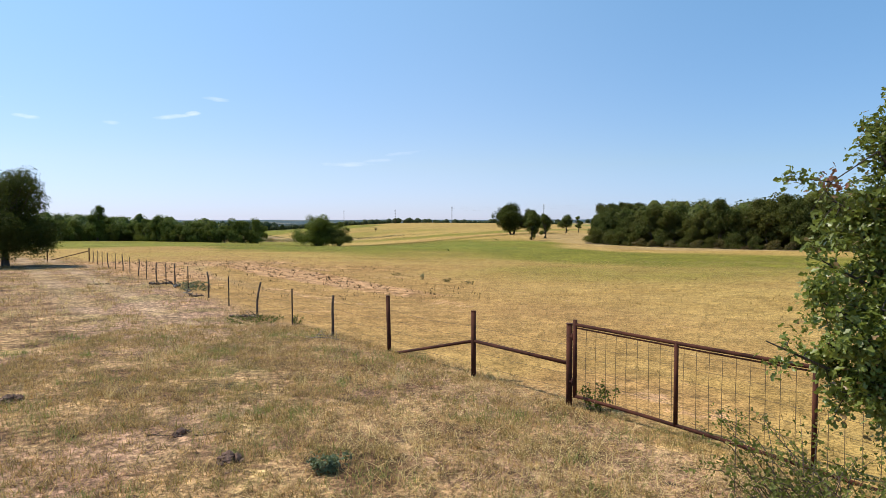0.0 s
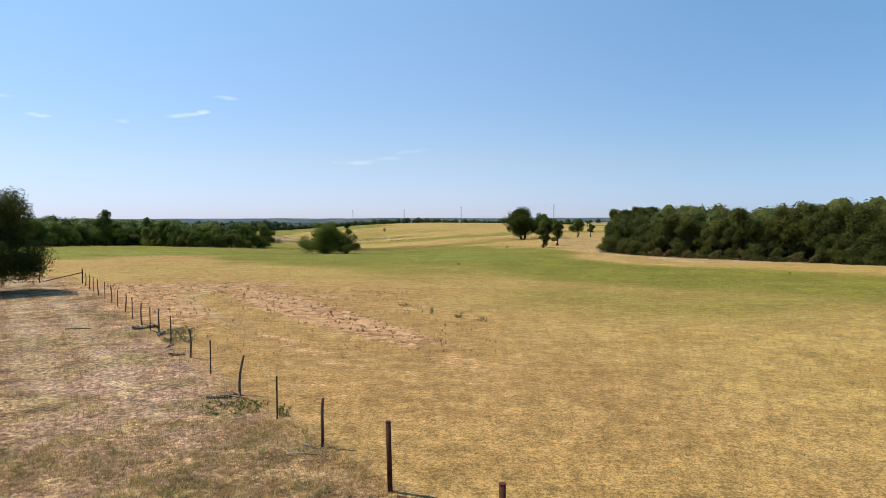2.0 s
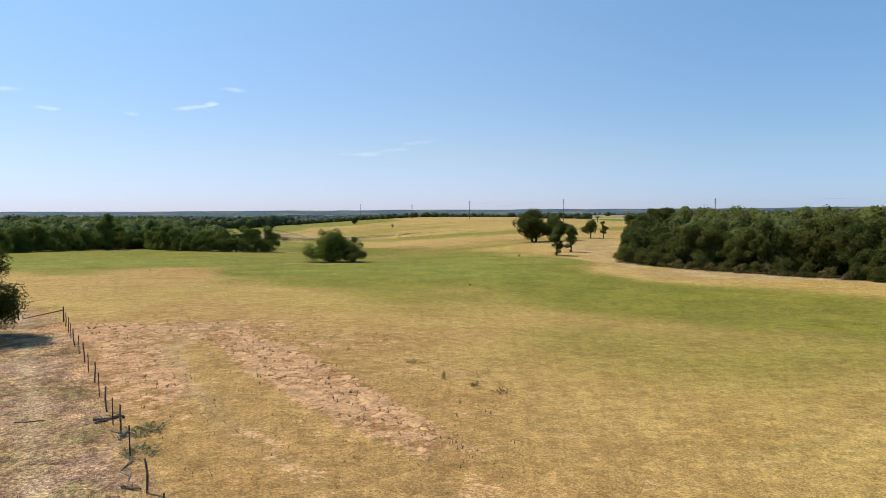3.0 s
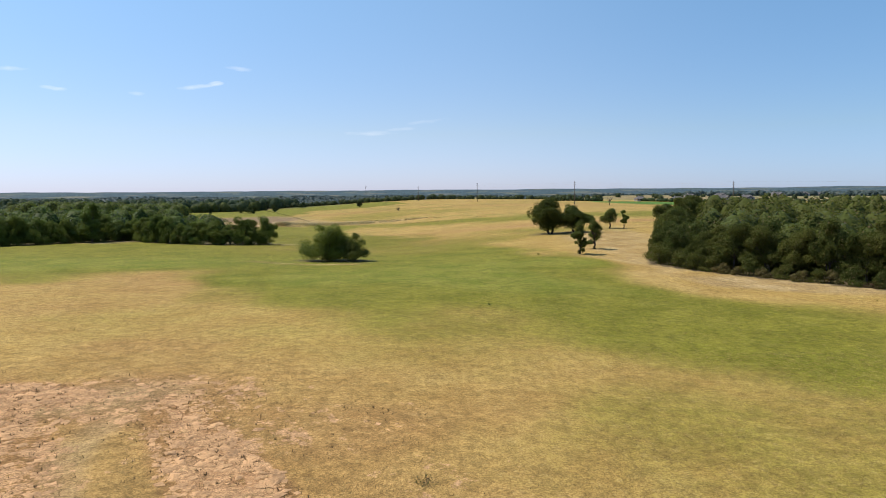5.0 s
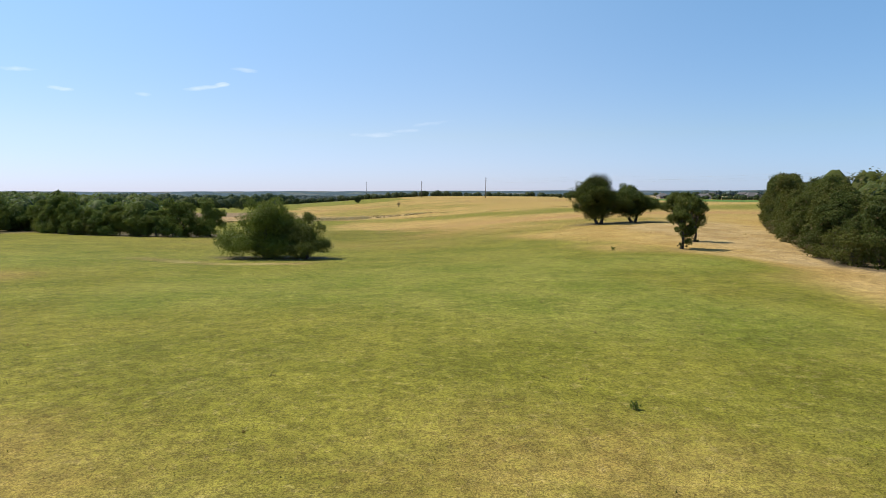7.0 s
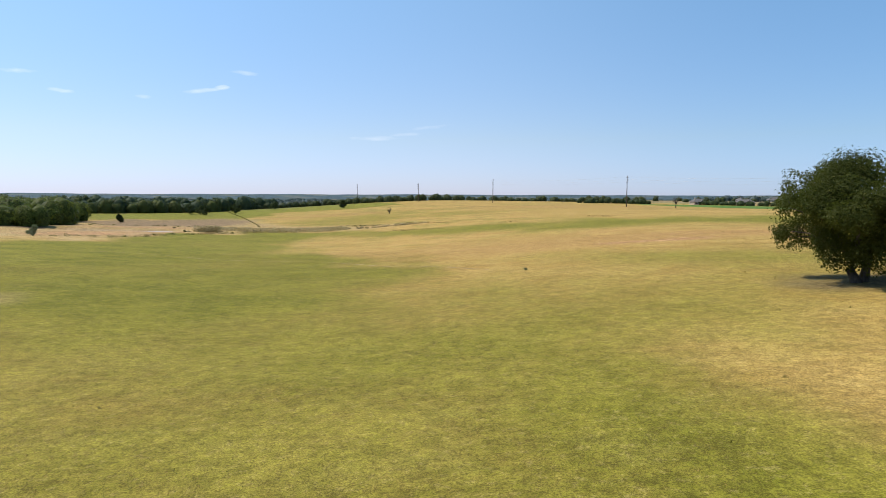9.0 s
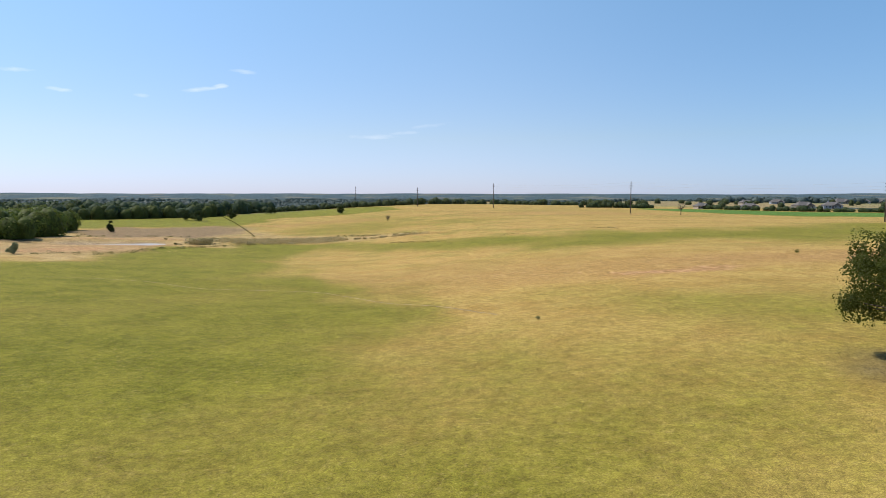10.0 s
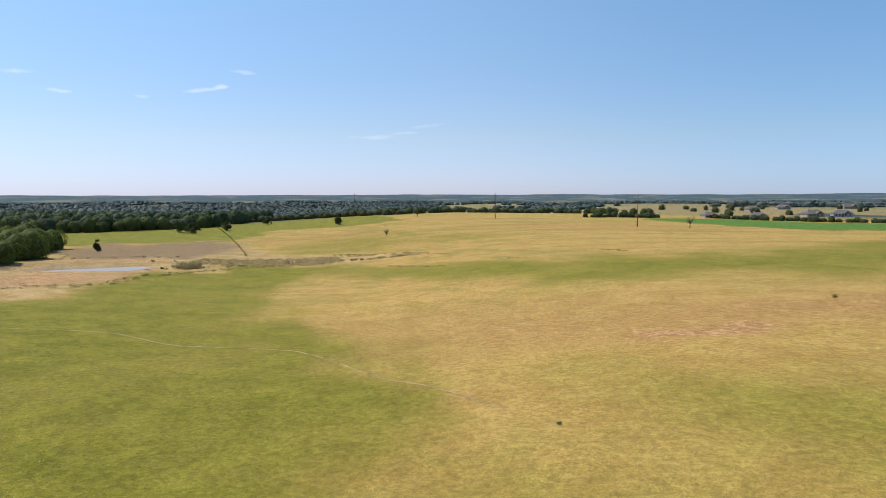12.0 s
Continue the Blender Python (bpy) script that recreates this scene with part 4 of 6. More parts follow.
def build_fence():
    for x, y, h, r in PIPE_POSTS:
        z = high(x, y)
        part("pipe_post", moved(capped_pipe(x, y, z - 0.3, z + h, r, (-0.035, 0.0) if y > 11 else (0, 0))), RUST, FENCE, "rusty drill-pipe post")
    z = [high(x, y) for x, y, _, _ in PIPE_POSTS]
    mid = Vector((0.20, 9.21, z[1] + 0.66))
    way = Vector((0.20 + 1.48, 9.21 - 11.79, 0)).normalized()
    part("brace", moved(pipe(mid, Vector((-1.48, 11.79, z[2] + 0.0)) + way * 0.25, 0.030)), RUST, FENCE, "slanting rusty pipe brace")
    part("brace", moved(pipe(mid, Vector((1.535, 7.48, z[0] + 0.64)), 0.030)), RUST, FENCE, "level rusty pipe brace")
    total = (FENCE_B - FENCE_A).length
    tops = [Vector((x, y, high(x, y))) for x, y, _, _ in PIPE_POSTS]
    # distances along the line, and what stands there
    line = [(2.85, "s"), (5.5, "t"), (8.25, "s"), (11.2, "t"), (13.95, "s"), (17.0, "t"), (19.8, "s"), (21.2, "t"), (23.4, "s"), (26.0, "t"), (28.7, "s"),
            (31.2, "t"), (34.0, "s"), (36.6, "t"), (39.6, "s"), (42.6, "t"), (45.4, "s"), (48.2, "s")]
    rng = random.Random(9)
    for n, (s, kind) in enumerate(line):
        p = FENCE_A + FENCE_WAY * s
        x, y = p.x + rng.uniform(-0.05, 0.05), p.y + rng.uniform(-0.05, 0.05)
        tops.append(Vector((x, y, high(x, y))))
        if kind == "t":
            part("steel_post", moved(t_post(x, y, 1.06 + rng.uniform(-0.05, 0.05), 0.6 + rng.uniform(-0.2, 0.2))), TPOST, FENCE, "thin dark steel post")
        else:
            part("wooden_post", moved(stake(x, y, 1.10 + rng.uniform(-0.08, 0.06), n)), STAKE_WOOD, FENCE, "crooked weathered wooden stake")
    end = FENCE_B
    side = Vector((-4.4, 1.2, 0))
    for p, h in ((end, 1.22), (end + side, 1.2)):
        zz = high(p.x, p.y)
        part("pipe_post", moved(capped_pipe(p.x, p.y, zz - 0.3, zz + h, 0.05)), RUST, FENCE, "rusty corner post")
    tops.append(Vector((end.x, end.y, high(end.x, end.y))))
    ze, zs = high(end.x, end.y), high(end.x + side.x, end.y + side.y)
    part("brace", moved(pipe(end + Vector((0, 0, ze + 0.95)), end + side * 0.9 + Vector((0, 0, zs + 0.12)), 0.035)), RUST, FENCE)
    for k, h in enumerate((0.25, 0.48, 0.71, 0.92)):
        pts = []
        for a, b in zip(tops[1:], tops[2:]):
            pts += [a + Vector((0, 0, h)), a.lerp(b, 0.5) + Vector((0, 0, h - 0.03 - 0.01 * k))]
        pts.append(tops[-1] + Vector((0, 0, h)))
        pts = [tops[0] + Vector((0, 0, h)), tops[0].lerp(tops[1], 0.5) + Vector((0, 0, h - 0.02))] + pts
        part("wire", moved(tube(bmesh.new(), pts, [0.0022] * len(pts), 4, False)), WIRE, FENCE, "thin rusty barbed wire")


build_fence()


# ---- trees that stand alone ----
FIELD_OAKS = "oaks in the field"
DARK_OAK = leaf_material("dark_oak_leaf", (0.017, 0.029, 0.007), (0.062, 0.078, 0.017), share=0.006, gloss=0.08)


def on(x, y, sink=0.0):
    return (x, y, high(x, y) - sink)


tree("live_oak", on(22.4, 179.4), "broad dark green oak with a domed crown in the field", "tree", 9.1, 13.3, 1.0, 70, 105000, 0.165, DARK_OAK, 0.32, 1.9, 21, 2, 0.76, FIELD_OAKS)
tree("live_oak", on(29.2, 181.0), "low spreading oak with two trunks beside a larger oak", "tree", 7.3, 10.6, 0.8, 50, 56000, 0.165, OAK_LEAF, 0.30, 1.6, 22, 2, 0.74, FIELD_OAKS)
tree("live_oak", on(42.0, 197.0), "small round oak standing behind the larger oaks", "tree", 5.9, 5.8, 1.2, 26, 11000, 0.2, OAK_LEAF, 0.22, 1.7, 23, 1, 0.7, FIELD_OAKS)
tree("live_oak", on(45.8, 196.0), "slim young oak at the edge of the group", "tree", 5.3, 3.2, 1.2, 14, 6000, 0.18, BUSH_LEAF, 0.14, 1.5, 24, 1, 0.5, FIELD_OAKS)
tree("young_oak", on(20.06, 128.6), "slim leafy oak with suckers round its trunk", "tree", 6.1, 3.1, 0.35, 44, 16000, 0.15, OAK_LEAF, 0.17, 1.9, 25, 1, 0.5, FIELD_OAKS)
tree("young_oak", on(24.4, 136.7), "thin open-crowned oak with a bare lower trunk", "tree", 5.6, 3.2, 0.7, 40, 10000, 0.15, OAK_LEAF, 0.15, 1.9, 26, 1, 0.5, FIELD_OAKS)
tree("mesquite_thicket", on(-25.3, 131.6, 0.1), "wide bushy mesquite thicket with leaves down to the grass", "bush", 6.9, 11.2, -0.2, 64, 56000, 0.16, BUSH_LEAF, 0.16, 1.0, 27, 6, 0.74)
tree("mesquite_thicket", on(-20.6, 130.0, 0.1), "smaller rounded thicket grown against a wider one", "bush", 5.3, 6.2, -0.2, 40, 22000, 0.15, OAK_LEAF, 0.12, 0.8, 28, 5, 0.7)
tree("pasture_oak", on(-33.1, 45.9), "dark round oak with low branches in the dry pasture", "tree", 7.5, 8.0, 0.45, 84, 70000, 0.135, DARK_OAK, 0.27, 1.3, 29, 1, 0.66)
tree("tall_elm", on(-97, 178), "tall green elm standing over a wood edge", "tree", 10.6, 6.2, 0.6, 40, 16000, 0.24, LEFT_LEAF, 0.22, 3.2, 30, 1, 0.5)

for x, y, h, w, s in ((20.06, 128.6, 0.75, 1.3, 31), (24.4, 136.7, 0.55, 1.0, 32)):
    tree("sucker_brush", on(x, y, 0.03), "brown brushy suckers round the foot of a young oak", "shrub", h, w, 0.0, 9, 700, 0.10, SCRUB_LEAF, 0.012, 0.2, s, 5, 0.7)


# ---- woods ----
def wood_kinds(leaf, label, group, leaves, size, seeds, name="woodland_tree"):
    made = []
    for n, s in enumerate(seeds):
        h, w = ((8.4, 8.0), (7.6, 8.6), (8.8, 7.2), (8.0, 7.8))[n % 4]
        made.append(tree(name, (0, 0, 0), label, "tree", h, w, 0.15 + 0.25 * (n % 3), 22, leaves, size, leaf, 0.17, 2.2, s, 1 + n % 2, 0.55, group))
    return made


def along(points, step, rng, jitter=0.8):
    """Places along a line of points."""
    out, left = [], 0.0
    for (x0, y0), (x1, y1) in zip(points, points[1:]):
        n = math.hypot(x1 - x0, y1 - y0)
        while left < n:
            f = left / n
            out.append((x0 + (x1 - x0) * f + rng.uniform(-jitter, jitter), y0 + (y1 - y0) * f + rng.uniform(-jitter, jitter)))
            left += step * rng.uniform(0.8, 1.25)
        left -= n
    return out


def fill(poly, step, rng):
    xs, ys = [p[0] for p in poly], [p[1] for p in poly]
    out = []
    y = min(ys)
    while y < max(ys):
        x = min(xs)
        while x < max(xs):
            px, py = x + rng.uniform(-0.4, 0.4) * step, y + rng.uniform(-0.4, 0.4) * step
            if in_polygon(np.array([px]), np.array([py]), poly)[0]:
                out.append((px, py))
            x += step
        y += step * 0.87
    return out


def plant(kinds, places, rng, size, used):
    """Stands each kind at its first place and copies of it at the others."""
    for x, y in places:
        n = rng.randrange(len(kinds))
        s = size(x, y) * rng.uniform(0.88, 1.12)
        m = stood(x, y, rng.uniform(0, 360), s, rng.uniform(0.92, 1.1), 0.1)
        if n in used:
            copy_thing(kinds[n], m)
        else:
            used.add(n)
            kinds[n].matrix_basis = m
    return used


def far_trees(name, label, places, height, width, per, leaf, seed, size=0.9, inner=None):
    """Many distant trees as one mass of leaf sprays."""
    rng = np.random.RandomState(seed)
    p = np.array(places)
    z = land(p[:, 0], p[:, 1])
    n = len(p)
    h = height * rng.uniform(0.7, 1.25, n)
    w = width * rng.uniform(0.75, 1.3, n) / 2
    k = np.repeat(np.arange(n), per)
    way = rng.normal(size=(n * per, 3))
    way /= np.linalg.norm(way, axis=1)[:, None]
    # crowns bulge unevenly and come down full to the ground
    a1, a2 = rng.normal(size=(n, 3)) * 3.0, rng.uniform(0, math.tau, n)
    r = rng.uniform(0.45, 1.0, n * per) ** 0.3 * np.minimum(1.0, 0.94 + 0.16 * np.sin((way * a1[k]).sum(1) + a2[k]))
    flat = np.hypot(way[:, 0], way[:, 1]) + 1e-6
    wide = np.where(way[:, 2] < 0, flat ** -0.6, 1.0)
    at = np.stack([p[k, 0] + way[:, 0] * r * w[k] * wide, p[k, 1] + way[:, 1] * r * w[k] * wide, z[k] + h[k] * (0.42 + 0.58 * np.clip(way[:, 2] * r, -0.72, 1.05))], 1)
    m = len(at)
    axis = way * 1.2 + rng.normal(size=(m, 3)) * 0.5 + np.array([0, 0, 0.3])
    axis /= np.linalg.norm(axis, axis=1)[:, None]
    a = np.cross(axis, rng.normal(size=(m, 3)))
    a /= np.linalg.norm(a, axis=1)[:, None]
    b = np.cross(axis, a)
    s = (size * rng.uniform(0.6, 1.4, m) * np.sqrt(h[k] / height))[:, None]
    verts = np.stack([at - a * s, at + b * s * 0.7, at + a * s, at - b * s * 0.7], 1).reshape(-1, 3)
    q = np.arange(m)[:, None] * 4 + np.array([0, 1, 2, 3])
    if inner is None:
        return tagged(new(name, mesh_of(name, verts, q, leaf)), label, "trees", "", "stuff")
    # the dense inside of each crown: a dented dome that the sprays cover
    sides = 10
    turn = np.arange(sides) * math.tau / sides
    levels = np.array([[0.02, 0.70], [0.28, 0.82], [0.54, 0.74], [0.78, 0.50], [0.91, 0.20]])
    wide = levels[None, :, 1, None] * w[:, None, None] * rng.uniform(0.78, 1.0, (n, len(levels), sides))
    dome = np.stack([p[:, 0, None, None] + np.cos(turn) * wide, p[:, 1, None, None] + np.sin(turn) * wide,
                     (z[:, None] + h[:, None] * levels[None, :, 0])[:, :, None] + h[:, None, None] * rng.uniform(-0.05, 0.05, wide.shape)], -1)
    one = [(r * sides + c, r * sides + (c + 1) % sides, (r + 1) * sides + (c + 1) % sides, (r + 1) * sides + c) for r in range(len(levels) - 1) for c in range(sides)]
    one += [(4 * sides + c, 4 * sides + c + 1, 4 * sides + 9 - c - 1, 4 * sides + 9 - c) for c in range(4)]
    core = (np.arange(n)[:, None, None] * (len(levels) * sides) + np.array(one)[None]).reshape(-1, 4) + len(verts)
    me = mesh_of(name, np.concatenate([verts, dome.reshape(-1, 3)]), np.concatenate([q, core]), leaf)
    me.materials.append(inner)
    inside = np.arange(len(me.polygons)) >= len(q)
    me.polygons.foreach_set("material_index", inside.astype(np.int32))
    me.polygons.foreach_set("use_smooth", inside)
    ob = new(name, me)
    return tagged(ob, label, "trees", "", "stuff")


RED_BRUSH = leaf_material("dead_brush_leaf", (0.075, 0.042, 0.026), (0.190, 0.110, 0.060), (0.10, 0.09, 0.04), 0.2)


def right_wood():
    rng = random.Random(5)
    kinds = wood_kinds(WOOD_LEAF, "dark green oak in a dense wood edge", "right wood", 13000, 0.25, (41, 42, 43, 44))
    edge = [(62, 195), (50, 172), (42.5, 154), (36, 137), (30.5, 120), (31.5, 115), (36, 108), (42, 100), (49, 92), (55, 84), (60, 77), (68, 67)]
    tall = lambda x, y: 0.68 + 0.28 * min(1.0, max(0.0, (x - 32) / 28))
    plant(kinds, [(x + 2.8, y + 0.8) for x, y in along(edge, 3.0, rng)], rng, tall, set())
    inner = wood_kinds(WOOD_LEAF, "dark green oak within a dense wood", "right wood", 6500, 0.34, (141, 142, 143))
    plant(inner, along([(x + 5.2, y + 2.6) for x, y in edge], 4.2, rng), rng, lambda x, y: tall(x, y) * 1.02, set())
    deep = fill([(40, 118), (47, 104), (57, 92), (66, 78), (110, 76), (140, 130), (150, 200), (100, 215), (66, 184), (50, 150)], 6.0, rng)
    for name, keep, h in (("wood_canopy", lambda x: x < 62, 6.8), ("wood_canopy", lambda x: x >= 62, 8.5)):
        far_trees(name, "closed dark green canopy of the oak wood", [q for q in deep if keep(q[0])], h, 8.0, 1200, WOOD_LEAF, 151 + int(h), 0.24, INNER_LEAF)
    low = [tree("wood_edge_shrub", (0, 0, 0), "brushy olive shrub at the foot of the wood", "shrub", h, w, -0.2, 26, 2300, 0.19, leaf, 0.02, 0.3, s, 4, 0.62, "wood edge shrubs")
           for h, w, s, leaf in ((3.4, 4.2, 51, WOOD_LEAF), (1.6, 2.8, 52, SCRUB_LEAF), (2.8, 3.6, 53, WOOD_LEAF), (1.1, 2.4, 54, RED_BRUSH))]
    plant(low, along([(x - 0.2, y - 1.6) for x, y in edge], 1.8, rng, 0.7), rng, lambda x, y: 0.95, set())


def left_wood():
    rng = random.Random(6)
    kinds = wood_kinds(LEFT_LEAF, "leafy green elm in a dense wood edge", "left wood", 12000, 0.28, (45, 46, 47, 48))
    edge = [(-53, 182), (-61, 175), (-74, 176), (-86, 183), (-92, 194), (-99, 182), (-111, 169), (-133, 154), (-160, 142)]
    size = lambda x, y: 0.82 + 0.20 * min(1.0, max(0.0, (-x - 65) / 60))
    plant(kinds, along(edge, 3.1, rng), rng, size, set())
    deep = fill([(-64, 186), (-86, 200), (-104, 188), (-130, 170), (-172, 154), (-176, 225), (-120, 232), (-75, 208)], 6.5, rng)
    for name, keep, h in (("wood_canopy", lambda x: x > -85, 6.6), ("wood_canopy", lambda x: x <= -85, 7.8)):
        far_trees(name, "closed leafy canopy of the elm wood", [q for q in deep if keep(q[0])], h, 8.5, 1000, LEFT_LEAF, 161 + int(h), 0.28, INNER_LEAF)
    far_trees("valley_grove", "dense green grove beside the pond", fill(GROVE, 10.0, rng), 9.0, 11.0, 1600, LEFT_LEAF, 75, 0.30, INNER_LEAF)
    low = [tree("wood_edge_shrub", (0, 0, 0), "rounded green shrub at the foot of the wood", "shrub", h, w, -0.2, 26, 2200, 0.21, leaf, 0.02, 0.3, s, 4, 0.62, "wood edge shrubs")
           for h, w, s, leaf in ((3.8, 4.6, 55, LEFT_LEAF), (2.6, 3.6, 56, WOOD_LEAF))]
    plant(low, along([(x + 1.2, y - 2.2) for x, y in edge], 2.4, rng, 0.8), rng, lambda x, y: 0.95, set())
    tree("brush_pile", on(-95.5, 189, 0.1), "heap of dead reddish brush at the wood's edge", "brush", 2.2, 6.5, 0.0, 24, 2600, 0.22, plain_material("dead_brush", (0.11, 0.06, 0.045), 0.9, 0, 0.4, 2.0), 0.03, 0.3, 57, 6, 0.7)


right_wood()
left_wood()


# ---- distant woods, hedges and single trees ----
PALE_SCRUB = leaf_material("pale_scrub", (0.34, 0.26, 0.12), (0.64, 0.53, 0.31), (0.18, 0.16, 0.06), 0.12)
# leaves of the far belts, with haze painted in as a paler, bluer green
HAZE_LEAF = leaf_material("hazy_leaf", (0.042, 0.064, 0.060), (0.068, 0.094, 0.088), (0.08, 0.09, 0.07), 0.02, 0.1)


def far_country():
    rng = random.Random(8)
    front = along([(-186, 605), (-206, 585), (-228, 552), (-250, 520), (-290, 495), (-330, 470)], 7.0, rng, 3.0)
    front += along([(-192, 620), (-214, 594), (-240, 552), (-262, 530), (-340, 490)], 8.0, rng, 3.5)
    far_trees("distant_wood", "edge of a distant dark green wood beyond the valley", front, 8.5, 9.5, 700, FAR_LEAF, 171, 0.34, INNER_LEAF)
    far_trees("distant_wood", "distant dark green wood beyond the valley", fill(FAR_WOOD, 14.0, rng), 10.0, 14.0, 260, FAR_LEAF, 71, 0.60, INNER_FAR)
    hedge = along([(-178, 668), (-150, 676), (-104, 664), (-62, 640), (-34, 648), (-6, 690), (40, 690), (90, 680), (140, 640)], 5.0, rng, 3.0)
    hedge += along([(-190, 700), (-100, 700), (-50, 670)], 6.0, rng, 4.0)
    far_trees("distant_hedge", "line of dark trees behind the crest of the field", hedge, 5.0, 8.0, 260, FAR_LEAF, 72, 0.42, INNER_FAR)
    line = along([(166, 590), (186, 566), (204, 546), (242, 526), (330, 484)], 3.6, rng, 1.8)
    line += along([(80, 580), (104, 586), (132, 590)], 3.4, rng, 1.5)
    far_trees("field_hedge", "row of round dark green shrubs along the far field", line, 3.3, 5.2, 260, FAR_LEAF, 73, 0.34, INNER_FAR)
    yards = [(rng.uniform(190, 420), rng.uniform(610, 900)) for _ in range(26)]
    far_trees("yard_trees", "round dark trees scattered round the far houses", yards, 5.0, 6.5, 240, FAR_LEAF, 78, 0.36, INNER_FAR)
    weeds = along([(-191, 617), (-161, 553), (-142, 512), (-118, 459), (-97, 411), (-92, 398)], 1.9, rng, 0.4)
    far_trees("fence_line_weeds", "dark weeds grown up along a field fence in the valley", weeds, 0.45, 0.9, 14, SCRUB_LEAF, 76, 0.13)
    bank = fill([(-107, 372), (-104, 386), (-86, 385), (-70, 389), (-54, 392), (-50, 377), (-57, 371), (-72, 366), (-88, 366)], 2.3, rng)
    bank += along([(-50, 380), (-36, 381), (-20, 384)], 1.4, rng, 1.5)
    far_trees("creek_brush", "pale dry brush and weeds along the creek bank", bank, 0.85, 2.4, 70, PALE_SCRUB, 77, 0.16)
    clump = [(-98 + rng.uniform(-4, 4), 357 + rng.uniform(-3, 3)) for _ in range(12)]
    far_trees("bleached_brush", "bleached cream brush heaped beside the pond", clump, 2.3, 3.2, 200, PALE_SCRUB, 79, 0.22)
    dark = along([(-115, 297), (-112, 303), (-104, 304), (-99, 313), (-100, 331), (-96, 340), (-88, 352), (-80, 361)], 1.1, rng, 2.2)
    dark += along([(-104, 384), (-80, 389), (-56, 394), (-30, 390), (-18, 386)], 1.6, rng, 2.0)
    dark += along([(-166, 392), (-148, 369), (-136, 383), (-115, 395)], 2.0, rng, 3.0)
    for line in ([(-35, 382), (-26, 382)], [(-18, 380), (-10, 375)], [(9, 349), (14.5, 347.5)], [(40, 358), (46, 351)], [(-58, 401), (-40, 392)], [(-30, 355), (-11, 342)]):
        dark += along(line, 1.5, rng, 0.8)
    far_trees("bank_weeds", "dark brown weeds along the eroded banks", dark, 0.5, 1.6, 22, SCRUB_LEAF, 80, 0.13)
    spots = []
    for k in range(1500):
        a, d = rng.uniform(-0.66, 0.66), 850 * 3.2 ** rng.uniform(0, 1)
        x, y = d * math.sin(a), d * math.cos(a)
        thick = float(waves(np.array(x), np.array(y), 420, 9))
        if thick > (-0.35 if a < -0.06 else 0.45 if d < 1700 else 0.1):
            spots += [(x + rng.uniform(-70, 70), y + rng.uniform(-14, 14)) for _ in range(5)]
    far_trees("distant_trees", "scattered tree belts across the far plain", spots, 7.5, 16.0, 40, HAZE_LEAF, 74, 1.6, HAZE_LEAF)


far_country()
SINGLES = [(-170, 531.6, 6.0, 6.2, 81), (-161, 560, 5.4, 5.6, 82), (-86.3, 557.7, 4.6, 5.0, 83), (-156.5, 405.4, 4.2, 2.8, 84), (-150, 612, 5.2, 6.5, 85), (-186, 545, 6.5, 7.0, 86), (-178, 541, 5.5, 6.0, 87)]
for x, y, h, w, s in SINGLES:
    tree("field_tree", on(x, y), "small dark round tree alone in the far field", "tree", h * 1.2, w * 1.2, 0.1, 30, 5200, 0.34, FAR_LEAF, 0.14, 0.7, s, 1, 0.7, "single trees in the valley")


tree("willow_bush", on(-118.0, 294.1), "pale green willowy bush by the pond bank", "bush", 3.0, 3.4, 0.1, 22, 4000, 0.16, WEED_LEAF, 0.06, 0.5, 88, 3, 0.65)


def bare_tree(name, x, y, height, label, seed):
    """A leafless tree: trunk and forking bare limbs."""
    rng = np.random.RandomState(seed)
    root = empty(name, on(x, y), label, "tree")
    bm = bmesh.new()
    tube(bm, [(0, 0, -0.2), (0.05, 0, height * 0.25), (0, 0.1, height * 0.5)], [0.26, 0.2, 0.15], 7)
    for k in range(22):
        a = rng.uniform(0, math.tau)
        z0 = height * rng.uniform(0.28, 0.5)
        r = height * rng.uniform(0.22, 0.42)
        tip = Vector((math.cos(a) * r, math.sin(a) * r, height * rng.uniform(0.55, 1.0)))
        mid = Vector((0, 0, z0)).lerp(tip, 0.55) + Vector((0, 0, -0.25))
        tube(bm, [(0, 0, z0), mid, tip], [0.09, 0.06, 0.02], 4, False)
        for _ in range(3):
            t2 = tip + Vector(rng.normal(size=3)) * 0.55
            tube(bm, [mid.lerp(tip, rng.uniform(0.2, 0.8)), t2], [0.035, 0.012], 3, False)
    part("limbs", bm, BARK, root)


bare_tree("dead_tree", 107.9, 467.6, 6.2, "bare dead tree with forking limbs on the far rise", 5)
bare_tree("dead_sapling", -44.0, 466, 3.0, "thin bare sapling in the far field", 6)


def utility_pole(x, y, height, label):
    root = empty("utility_pole", on(x, y, 0.2), label, "pole", "power line")
    part("mast", tube(bmesh.new(), [(0, 0, 0), (0, 0, height * 0.5), (0, 0, height)], [0.27, 0.22, 0.15], 9), POLE, root)
    for z, w in ((height - 0.9, 1.1), (height - 2.3, 1.3), (height - 3.7, 1.1)):
        bm = bmesh.new()
        tube(bm, [(-w / 2, 0.1, z + 0.15), (0, 0, z), (w / 2, 0.1, z + 0.15)], [0.05, 0.09, 0.05], 6)
        arm = part("crossarm", bm, POLE, root)
        for sx in (-w / 2, w / 2):
            part("insulator", tube(bmesh.new(), [(sx, 0.1, z - 0.35), (sx, 0.1, z + 0.1)], [0.06, 0.06], 6), POLE, arm)


for x, y, h in ((165, 398, 16.5), (84.5, 477, 17.1), (16.2, 565, 16.7), (-37.5, 598, 14.2), (-110, 760, 24)):
    utility_pole(x, y, h, "tall timber power pole on the far rise")


